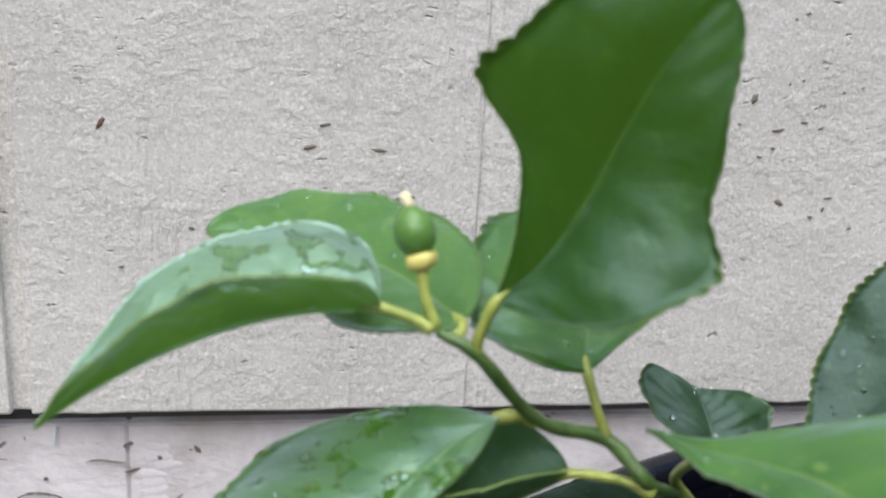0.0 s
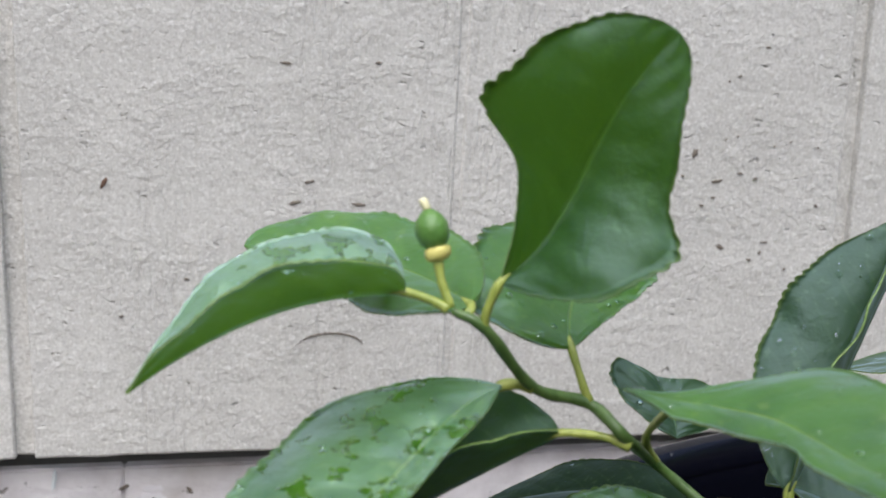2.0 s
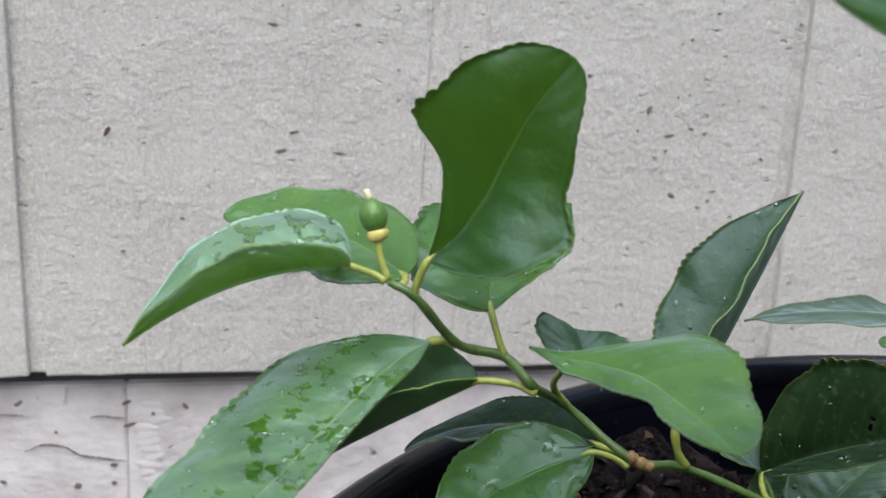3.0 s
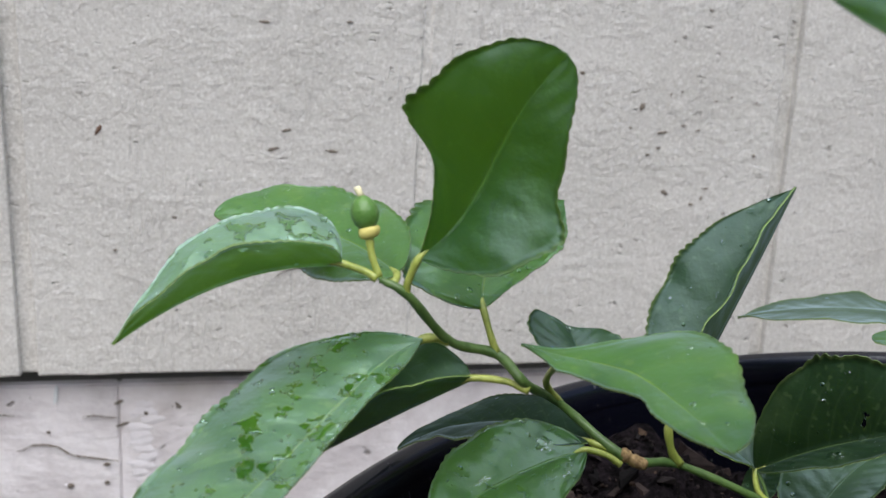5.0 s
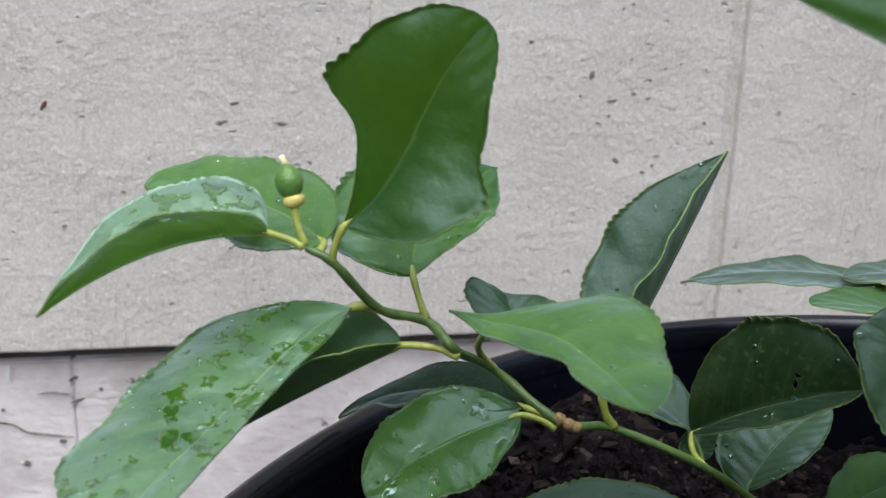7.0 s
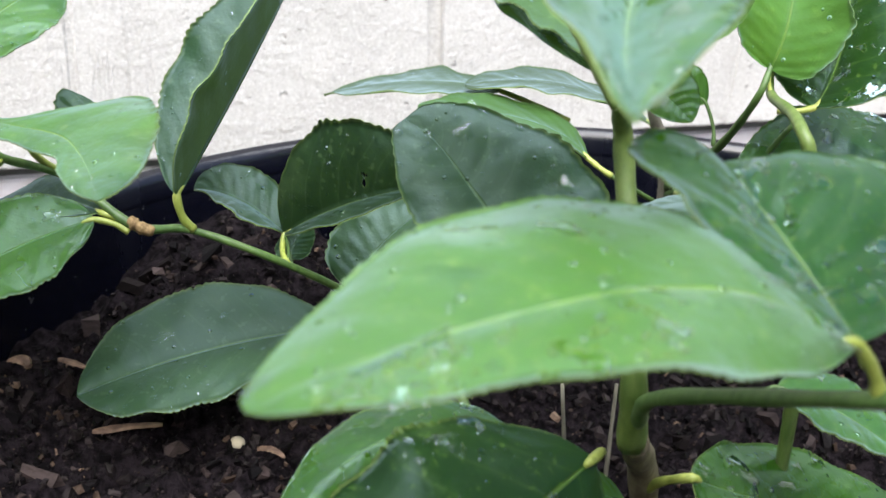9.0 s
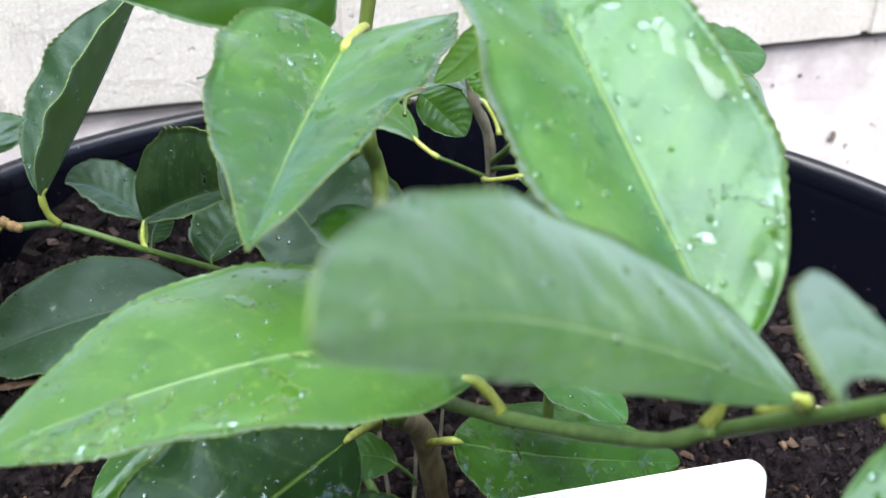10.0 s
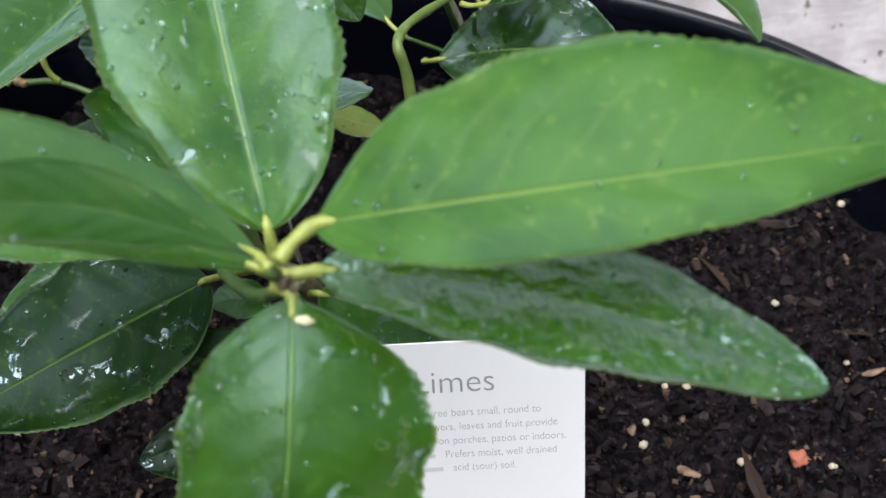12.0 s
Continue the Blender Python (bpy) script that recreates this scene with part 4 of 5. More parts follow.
grow("branch", tube_mesh("branch", [(-0.056, -0.400, 0.305), (-0.0849, -0.3386, 0.3620), (-0.0886, -0.3133, 0.3567), (-0.0931, -0.2996, 0.3614), (-0.1000, -0.2883, 0.3658), (-0.1058, -0.2821, 0.3715), (-0.1402, -0.3001, 0.4027), (-0.1704, -0.2958, 0.4162), (-0.1889, -0.2988, 0.4211),
                                    (-0.2079, -0.2865, 0.4339), (-0.2259, -0.3096, 0.4532), (-0.2333, -0.3021, 0.4591), (-0.2475, -0.3037, 0.4643), (-0.2611, -0.3099, 0.4811), (-0.2682, -0.3073, 0.4846)],
                         [0.0022, 0.0015, 0.0014, 0.0015, 0.0013, 0.0015, 0.0013, 0.0013, 0.0016, 0.0013, 0.0014, 0.0015, 0.0013, 0.0013, 0.0010], GREEN_STEM, n=104, ring=12), "slender green side branch leaning over the rim")
grow("node_scar", tube_mesh("node_scar", [(-0.1831, -0.3007, 0.4195), (-0.1880, -0.2990, 0.4211), (-0.1907, -0.2975, 0.4230)], [0.0015, 0.0021, 0.0018, 0.0022, 0.0015], TAN_SCAR, n=14, ring=12, swell=0.09), "rough tan scar round the branch")
grow("side_shoot", tube_mesh("side_shoot", [(-0.0845, -0.4135, 0.5045), (-0.0885, -0.4040, 0.5130), (-0.0909, -0.3875, 0.5228), (-0.0940, -0.3720, 0.5420)], [0.0019, 0.0014, 0.0013, 0.0012], OLIVE_STEM, ring=10))
grow("dead_stub", tube_mesh("dead_stub", [(0.013, -0.272, 0.300), (0.009, -0.277, 0.408), (-0.001, -0.278, 0.440), (-0.0047, -0.278, 0.4583)], [0.0026, 0.0024, 0.0023, 0.0022], GREY_TWIG, ring=10), "cut grey-brown stub")
grow("twig", tube_mesh("twig", [(0.0092, -0.2770, 0.4080), (0.0040, -0.3160, 0.4427), (-0.0005, -0.3401, 0.4709), (0.0046, -0.3371, 0.4817)], [0.0016, 0.0015, 0.0012, 0.0010], GREEN_STEM, ring=8))
grow("twig", tube_mesh("twig", [(0.0092, -0.2770, 0.4000), (-0.0169, -0.2830, 0.4179)], [0.0011, 0.0009], GREEN_STEM, ring=8))
grow("twig", tube_mesh("twig", [(0.0092, -0.2770, 0.4050), (0.0107, -0.3233, 0.4363), (0.0100, -0.3483, 0.4664)], [0.0012, 0.0011, 0.0009], GREEN_STEM, ring=8))
grow("green_shoot", tube_mesh("green_shoot", [(-0.0144, -0.4162, 0.2950), (-0.0150, -0.4124, 0.4000), (-0.0169, -0.4001, 0.4690), (-0.0186, -0.3898, 0.4860), (0.0039, -0.3412, 0.4731), (0.0046, -0.3371, 0.4817)], [0.0022, 0.0021, 0.0020, 0.0018, 0.0015, 0.0011], OLIVE_STEM, ring=10))
for x, y, h, dx, dy in ((-0.058, -0.385, 0.105, -0.012, 0.01), (-0.052, -0.380, 0.10, 0.002, 0.008), (-0.046, -0.384, 0.092, 0.004, 0.004)):
    grow("dead_twig", tube_mesh("dead_twig", [(x, y, 0.292), (x + dx * 0.6, y + dy * 0.4, 0.292 + h * 0.55), (x + dx, y + dy, 0.292 + h)], [0.0010, 0.0009, 0.0006], GREY_TWIG, ring=6, seed=int(h * 1000)))

for ends in (((-0.0430, -0.5893, 0.5566), (-0.0423, -0.5899, 0.5588), (-0.0409, -0.5904, 0.5609)), ((-0.0416, -0.5894, 0.5562), (-0.0404, -0.5896, 0.5573), (-0.0394, -0.5899, 0.5583))):
    grow("dry_bud", tube_mesh("dry_bud", ends, [0.0009, 0.0011, 0.0004], BROWN_BARK, n=8, ring=8, swell=0.2))
# leaves, from the fruiting branch to the cluster over the tag
leaf(base=(-0.2783, -0.3045, 0.4881), mid=(-0.3080, -0.3063, 0.4841), tip=(-0.3372, -0.3118, 0.4692),
     left=(-0.0016, -0.0120, 0.0129), right=(0.0012, 0.0232, 0.0098), look_of="sheen", drops=46, lean=(0.85, 0.72), puddles=3, acute=0.45,
     node=(-0.2690, -0.3071, 0.4848))
leaf(base=(-0.2631, -0.3027, 0.4842), mid=(-0.2819, -0.2679, 0.4842), tip=(-0.3112, -0.2511, 0.4824),
     left=(-0.0034, -0.0228, -0.0040), right=(0.0065, 0.0178, 0.0068), look_of="fresh", drops=70, lean=(1.0, 0.9),
     node=(-0.2649, -0.3081, 0.4839))
leaf(base=(-0.2367, -0.2961, 0.4705), mid=(-0.2270, -0.2722, 0.4801), tip=(-0.2021, -0.2513, 0.4872),
     left=(-0.0302, 0.0005, 0.0072), right=(0.0208, 0.0047, -0.0011), look_of="fresh", drops=40, lean=(0.9, 1.0), acute=0.45,
     node=(-0.2333, -0.3020, 0.4594))
leaf(base=(-0.2590, -0.3106, 0.4915), mid=(-0.2408, -0.3067, 0.5150), tip=(-0.2233, -0.3083, 0.5465),
     left=(-0.0180, 0.0, 0.0120), right=(0.0180, -0.008, -0.010), look_of="mature", node=(-0.2616, -0.3097, 0.4815),
     outline=([(-0.2590, -0.3106, 0.4915), (-0.2500, -0.3082, 0.4992), (-0.2431, -0.3067, 0.5097), (-0.2384, -0.3067, 0.5206), (-0.2323, -0.3076, 0.5337), (-0.2233, -0.3083, 0.5465)],
              [(-0.2590, -0.3106, 0.4915), (-0.2563, -0.3098, 0.5038), (-0.2557, -0.3072, 0.5168), (-0.2619, -0.3055, 0.5268), (-0.2627, -0.3042, 0.5323), (-0.2570, -0.3043, 0.5386), (-0.2486, -0.3041, 0.5450), (-0.2381, -0.3050, 0.5488), (-0.2282, -0.3065, 0.5486), (-0.2233, -0.3083, 0.5465)],
              [(-0.2590, -0.3106, 0.4915), (-0.2511, -0.3169, 0.4908), (-0.2420, -0.3232, 0.4921), (-0.2331, -0.3247, 0.4960), (-0.2258, -0.3234, 0.5010), (-0.2244, -0.3209, 0.5047), (-0.2250, -0.3174, 0.5111), (-0.2231, -0.3150, 0.5195), (-0.2217, -0.3127, 0.5323), (-0.2207, -0.3099, 0.5419), (-0.2233, -0.3083, 0.5465)]))
leaf(base=(-0.2548, -0.3023, 0.4643), mid=(-0.2880, -0.3266, 0.4486), tip=(-0.3184, -0.3621, 0.4370),
     left=(0.0062, -0.0149, 0.0009), right=(-0.0081, 0.0189, 0.0028), look_of="sheen", drops=60, puddles=5, node=(-0.2475, -0.3037, 0.4643),
     outline=([(-0.2553, -0.3051, 0.4656), (-0.265, -0.3102, 0.4626), (-0.2768, -0.3216, 0.4579), (-0.2888, -0.3349, 0.4535), (-0.2998, -0.3481, 0.4499), (-0.3094, -0.3601, 0.4474), (-0.3181, -0.3742, 0.4457)],
              [(-0.2553, -0.3051, 0.4656), (-0.2604, -0.3126, 0.4628), (-0.2712, -0.3237, 0.4585), (-0.2827, -0.3378, 0.4541), (-0.2934, -0.3521, 0.4506), (-0.3045, -0.3679, 0.4478), (-0.3127, -0.3758, 0.4465), (-0.3181, -0.3742, 0.4457)],
              [(-0.2553, -0.3051, 0.4656), (-0.2623, -0.301, 0.4654), (-0.2744, -0.2976, 0.464), (-0.2868, -0.2964, 0.462), (-0.2962, -0.3002, 0.4593), (-0.3041, -0.3076, 0.456), (-0.3116, -0.3185, 0.4524), (-0.3201, -0.3297, 0.449), (-0.3273, -0.3401, 0.4463), (-0.3308, -0.3497, 0.4448), (-0.3263, -0.3656, 0.4446), (-0.3181, -0.3742, 0.4457)]))
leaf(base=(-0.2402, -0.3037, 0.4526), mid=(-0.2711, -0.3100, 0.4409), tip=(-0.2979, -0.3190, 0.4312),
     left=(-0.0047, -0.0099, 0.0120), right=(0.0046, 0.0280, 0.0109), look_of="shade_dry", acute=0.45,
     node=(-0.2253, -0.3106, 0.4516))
leaf(base=(-0.2180, -0.3190, 0.4665), mid=(-0.2067, -0.3427, 0.4720), tip=(-0.2006, -0.3874, 0.4764),
     left=(0.0122, 0.0200, 0.0026), right=(-0.0061, -0.0154, 0.0004), look_of="fresh", drops=34, node=(-0.2073, -0.2848, 0.4330),
     outline=([(-0.2297, -0.3134, 0.4677), (-0.2225, -0.3232, 0.4690), (-0.2131, -0.3330, 0.4707), (-0.2067, -0.3427, 0.472), (-0.2024, -0.3624, 0.4736), (-0.2006, -0.3874, 0.4764)],
              [(-0.2297, -0.3134, 0.4677), (-0.2196, -0.3209, 0.4696), (-0.2064, -0.323, 0.4726), (-0.1972, -0.3231, 0.4748), (-0.19, -0.3245, 0.4765), (-0.1844, -0.3301, 0.4775), (-0.183, -0.3428, 0.4775), (-0.1862, -0.3601, 0.4771), (-0.19, -0.3737, 0.4772), (-0.1952, -0.3833, 0.4771), (-0.2006, -0.3874, 0.4764)],
              [(-0.2297, -0.3134, 0.4677), (-0.2267, -0.3218, 0.4679), (-0.2243, -0.33, 0.4681), (-0.2215, -0.3335, 0.4687), (-0.2166, -0.3419, 0.4697), (-0.2115, -0.3485, 0.471), (-0.2092, -0.3543, 0.4717), (-0.2093, -0.3618, 0.472), (-0.2075, -0.3723, 0.4732), (-0.2042, -0.3808, 0.4748), (-0.2006, -0.3874, 0.4764)]))
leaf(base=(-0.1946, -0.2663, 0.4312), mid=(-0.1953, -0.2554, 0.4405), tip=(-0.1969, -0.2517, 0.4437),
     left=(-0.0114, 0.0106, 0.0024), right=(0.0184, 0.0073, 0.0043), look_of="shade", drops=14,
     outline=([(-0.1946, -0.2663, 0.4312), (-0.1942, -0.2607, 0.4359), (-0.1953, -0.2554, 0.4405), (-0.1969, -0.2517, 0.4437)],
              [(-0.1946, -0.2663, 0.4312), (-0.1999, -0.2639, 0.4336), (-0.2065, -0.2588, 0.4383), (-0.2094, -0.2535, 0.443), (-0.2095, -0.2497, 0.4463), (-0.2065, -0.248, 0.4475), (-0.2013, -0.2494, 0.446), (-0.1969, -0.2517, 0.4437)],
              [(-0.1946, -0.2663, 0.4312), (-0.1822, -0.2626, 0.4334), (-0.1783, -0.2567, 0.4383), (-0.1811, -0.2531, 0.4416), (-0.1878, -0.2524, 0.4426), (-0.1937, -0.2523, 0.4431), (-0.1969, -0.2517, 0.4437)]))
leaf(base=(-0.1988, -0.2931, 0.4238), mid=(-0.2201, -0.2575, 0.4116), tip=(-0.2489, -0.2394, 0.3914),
     left=(-0.0093, -0.0227, 0.0077), right=(0.0037, 0.0167, 0.0001), look_of="shade_grey",
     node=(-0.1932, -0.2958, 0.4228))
leaf(base=(-0.2009, -0.2959, 0.4230), mid=(-0.2274, -0.3020, 0.4171), tip=(-0.2510, -0.3163, 0.4112),
     left=(0.0043, -0.0150, -0.0056), right=(-0.0044, 0.0156, 0.0080), look_of="wet_mid", drops=40, puddles=3,
     node=(-0.1907, -0.2994, 0.4194))
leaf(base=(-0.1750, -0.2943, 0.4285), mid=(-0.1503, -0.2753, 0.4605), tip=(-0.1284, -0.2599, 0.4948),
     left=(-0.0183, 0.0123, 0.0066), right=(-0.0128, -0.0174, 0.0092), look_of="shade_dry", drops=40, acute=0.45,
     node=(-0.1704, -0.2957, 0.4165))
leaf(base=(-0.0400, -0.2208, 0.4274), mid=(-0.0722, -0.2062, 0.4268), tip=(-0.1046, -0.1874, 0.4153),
     left=(0.0092, 0.0235, -0.0038), right=(-0.0073, -0.0185, 0.0039), look_of="shade_grey", acute=0.45,
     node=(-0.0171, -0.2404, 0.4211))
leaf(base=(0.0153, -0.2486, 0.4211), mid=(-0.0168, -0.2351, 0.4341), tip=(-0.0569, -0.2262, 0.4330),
     left=(-0.0020, 0.0247, -0.0019), right=(-0.0177, -0.0145, 0.0056), look_of="shade_grey",
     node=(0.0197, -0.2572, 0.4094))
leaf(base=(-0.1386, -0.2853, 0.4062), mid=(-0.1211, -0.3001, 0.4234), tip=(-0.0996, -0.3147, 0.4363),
     left=(0.0001, 0.0037, 0.0306), right=(0.0015, -0.0159, 0.0050), look_of="shade_grey", drops=24, hole=(0.66, 0.32),
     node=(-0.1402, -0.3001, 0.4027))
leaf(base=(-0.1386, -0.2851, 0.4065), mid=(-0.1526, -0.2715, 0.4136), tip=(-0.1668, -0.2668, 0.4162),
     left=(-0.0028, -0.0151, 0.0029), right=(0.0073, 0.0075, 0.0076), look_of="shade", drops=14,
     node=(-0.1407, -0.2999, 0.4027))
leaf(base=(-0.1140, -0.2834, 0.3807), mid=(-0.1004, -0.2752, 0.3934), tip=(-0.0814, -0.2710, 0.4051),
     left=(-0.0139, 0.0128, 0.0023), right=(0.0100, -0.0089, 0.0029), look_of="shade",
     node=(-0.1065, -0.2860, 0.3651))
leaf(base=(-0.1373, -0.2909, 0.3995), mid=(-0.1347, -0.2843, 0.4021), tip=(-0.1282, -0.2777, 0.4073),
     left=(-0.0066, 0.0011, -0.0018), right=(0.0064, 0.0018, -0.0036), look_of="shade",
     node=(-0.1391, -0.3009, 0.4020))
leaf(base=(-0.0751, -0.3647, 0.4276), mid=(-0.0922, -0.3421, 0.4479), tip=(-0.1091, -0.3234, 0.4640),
     left=(-0.0168, 0.0035, -0.0024), right=(0.0266, 0.0055, 0.0121), look_of="shade", drops=50, puddles=3, node=(-0.0717, -0.3710, 0.4199),
     outline=([(-0.0751, -0.3647, 0.4276), (-0.0838, -0.354, 0.437), (-0.0922, -0.3421, 0.4479), (-0.1009, -0.33, 0.459), (-0.1091, -0.3234, 0.464)],
              [(-0.0751, -0.3647, 0.4276), (-0.087, -0.3653, 0.4235), (-0.0985, -0.3589, 0.4273), (-0.1071, -0.3476, 0.4373), (-0.1126, -0.3397, 0.4445), (-0.1137, -0.3305, 0.4546), (-0.1129, -0.325, 0.461), (-0.1091, -0.3234, 0.464)],
              [(-0.0751, -0.3647, 0.4276), (-0.059, -0.3617, 0.4355), (-0.0528, -0.3531, 0.447), (-0.0586, -0.3439, 0.4557), (-0.0683, -0.3361, 0.4617), (-0.0817, -0.3283, 0.4666), (-0.0925, -0.3239, 0.4685), (-0.1024, -0.3222, 0.4674), (-0.1091, -0.3234, 0.464)]))
leaf(base=(-0.0245, -0.2767, 0.4229), mid=(-0.0432, -0.2585, 0.4308), tip=(-0.0820, -0.2491, 0.4335),
     left=(-0.0106, 0.0231, 0.0036), right=(-0.0026, -0.0206, 0.0041), look_of="mature",
     node=(-0.0169, -0.2830, 0.4179))
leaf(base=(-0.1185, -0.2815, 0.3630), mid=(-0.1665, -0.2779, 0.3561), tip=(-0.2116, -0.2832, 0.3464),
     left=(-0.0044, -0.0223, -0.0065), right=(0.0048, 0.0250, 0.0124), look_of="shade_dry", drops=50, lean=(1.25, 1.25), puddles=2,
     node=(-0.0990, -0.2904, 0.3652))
leaf(base=(-0.1406, -0.2723, 0.3471), mid=(-0.1424, -0.2769, 0.3399), tip=(-0.1442, -0.2821, 0.3322),
     left=(0.0079, -0.0021, 0.0005), right=(-0.0109, 0.0023, -0.0010), look_of="old")
leaf(base=(-0.0950, -0.3063, 0.3806), mid=(-0.0847, -0.3090, 0.3944), tip=(-0.0731, -0.3159, 0.4037),
     left=(0.0024, 0.0182, 0.0005), right=(0.0003, -0.0133, -0.0003), look_of="mature",
     node=(-0.0949, -0.3023, 0.3675))
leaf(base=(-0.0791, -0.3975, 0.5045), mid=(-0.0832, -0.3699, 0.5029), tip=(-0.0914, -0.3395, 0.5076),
     left=(0.0151, 0.0155, 0.0014), right=(-0.0126, -0.0124, 0.0125), look_of="wet_shaded",
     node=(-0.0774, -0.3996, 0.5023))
leaf(base=(-0.0784, -0.5040, 0.4982), mid=(-0.1329, -0.5051, 0.5142), tip=(-0.1845, -0.5083, 0.5035),
     left=(-0.0079, -0.0170, -0.0033), right=(0.0011, 0.0400, -0.0055), look_of="wet", drops=60, puddles=14, node=(-0.0711, -0.5046, 0.4860),
     outline=([(-0.0784, -0.504, 0.4982), (-0.0975, -0.5027, 0.5089), (-0.1151, -0.5033, 0.5133), (-0.1329, -0.5051, 0.5142), (-0.1558, -0.5073, 0.512), (-0.1757, -0.508, 0.5072), (-0.1845, -0.5083, 0.5035)],
              [(-0.0784, -0.504, 0.4982), (-0.0895, -0.5116, 0.5004), (-0.1028, -0.5177, 0.505), (-0.119, -0.5227, 0.5113), (-0.1315, -0.5233, 0.5135), (-0.143, -0.5224, 0.5137), (-0.158, -0.5206, 0.512), (-0.1717, -0.5172, 0.5086), (-0.1809, -0.512, 0.5051), (-0.1845, -0.5083, 0.5035)],
              [(-0.0784, -0.504, 0.4982), (-0.082, -0.5024, 0.5006), (-0.089, -0.497, 0.5057), (-0.0949, -0.4861, 0.5089), (-0.1032, -0.4735, 0.5114), (-0.1138, -0.4674, 0.5114), (-0.1255, -0.465, 0.5113), (-0.1405, -0.4681, 0.5094), (-0.1566, -0.4755, 0.5073), (-0.171, -0.4869, 0.5049), (-0.1801, -0.4971, 0.5034), (-0.1842, -0.5039, 0.5028), (-0.1845, -0.5083, 0.5035)]))
leaf(base=(-0.0758, -0.5005, 0.4960), mid=(-0.0799, -0.4761, 0.5055), tip=(-0.0861, -0.4625, 0.5141),
     left=(-0.0240, 0.0332, 0.0123), right=(0.0375, 0.0150, -0.0086), look_of="soft", drops=60, node=(-0.0704, -0.5051, 0.4859),
     outline=([(-0.0758, -0.5005, 0.496), (-0.0771, -0.4881, 0.5), (-0.0799, -0.4761, 0.5055), (-0.0831, -0.4679, 0.5104), (-0.0861, -0.4625, 0.5141)],
              [(-0.0758, -0.5005, 0.496), (-0.0851, -0.4978, 0.5013), (-0.0922, -0.4893, 0.5063), (-0.0999, -0.4821, 0.5119), (-0.1042, -0.4741, 0.5165), (-0.107, -0.4665, 0.5206), (-0.1037, -0.4616, 0.5212), (-0.0951, -0.4591, 0.5191), (-0.0888, -0.4604, 0.5161), (-0.0861, -0.4625, 0.5141)],
              [(-0.0758, -0.5005, 0.496), (-0.0675, -0.4973, 0.4954), (-0.0584, -0.4921, 0.4958), (-0.0517, -0.4848, 0.4979), (-0.047, -0.4765, 0.5015), (-0.0466, -0.4661, 0.5071), (-0.0533, -0.4594, 0.5112), (-0.064, -0.4573, 0.5129), (-0.076, -0.4595, 0.5132), (-0.0861, -0.4625, 0.5141)]))
leaf(base=(-0.0903, -0.4282, 0.5472), mid=(-0.1102, -0.4623, 0.5420), tip=(-0.1283, -0.5055, 0.5439),
     left=(0.0376, 0.0106, 0.0133), right=(-0.0189, 0.0101, 0.0149), look_of="wet", drops=70, lean=(0.65, 0.65), acute=0.45, puddles=12,
     node=(-0.0741, -0.3798, 0.5234))
leaf(base=(-0.0493, -0.5534, 0.5399), mid=(-0.0589, -0.5100, 0.5707), tip=(-0.0648, -0.4698, 0.5913),
     left=(-0.0270, -0.0027, 0.0112), right=(0.0258, -0.0010, 0.0075), look_of="wet", drops=90, lean=(1.0, 0.9), puddles=16,
     node=(-0.0499, -0.5524, 0.5230))
leaf(base=(-0.0482, -0.5748, 0.5488), mid=(-0.1008, -0.5883, 0.5859), tip=(-0.1374, -0.6131, 0.6105),
     left=(-0.0076, -0.0059, -0.0025), right=(0.0042, 0.0186, 0.0051), look_of="broad", drops=20, puddles=2,
     node=(-0.0436, -0.5592, 0.5317))
leaf(base=(-0.0453, -0.5945, 0.5699), mid=(-0.0701, -0.6038, 0.5914), tip=(-0.0930, -0.6281, 0.6097),
     left=(0.0010, -0.0100, -0.0050), right=(-0.0020, 0.0140, 0.0080), look_of="fresh", drops=6, node=(-0.0432, -0.5963, 0.5682),
     outline=([(-0.0457, -0.5962, 0.5713), (-0.0574, -0.5986, 0.581), (-0.0701, -0.6038, 0.5914), (-0.0829, -0.614, 0.6014), (-0.093, -0.6281, 0.6097)],
              [(-0.0457, -0.5962, 0.5713), (-0.0533, -0.5988, 0.5769), (-0.0589, -0.6024, 0.5804), (-0.0673, -0.6075, 0.5865), (-0.0758, -0.6133, 0.5932), (-0.0834, -0.6201, 0.5995), (-0.0882, -0.6265, 0.6036), (-0.0916, -0.6293, 0.6074), (-0.093, -0.6281, 0.6097)],
              [(-0.0457, -0.5962, 0.5713), (-0.0513, -0.5953, 0.577), (-0.0568, -0.5948, 0.5825), (-0.0656, -0.5951, 0.5911), (-0.0743, -0.5998, 0.5979), (-0.0824, -0.6079, 0.6034), (-0.089, -0.6174, 0.6078), (-0.0922, -0.6243, 0.6097), (-0.093, -0.6281, 0.6097)]))
leaf(base=(-0.0345, -0.5932, 0.5750), mid=(0.0124, -0.5998, 0.5846), tip=(0.0746, -0.5954, 0.5859),
     left=(0.0037, 0.0259, 0.0108), right=(-0.0051, -0.0107, -0.0057), look_of="plain", drops=6,
     node=(-0.0413, -0.5976, 0.5711))
leaf(base=(-0.0364, -0.5868, 0.5582), mid=(0.0103, -0.5938, 0.5518), tip=(0.0563, -0.6083, 0.5382),
     left=(0.0043, 0.0149, 0.0019), right=(-0.0040, -0.0143, -0.0004), look_of="crinkled", drops=80, puddles=14,
     node=(-0.0426, -0.5877, 0.5583))
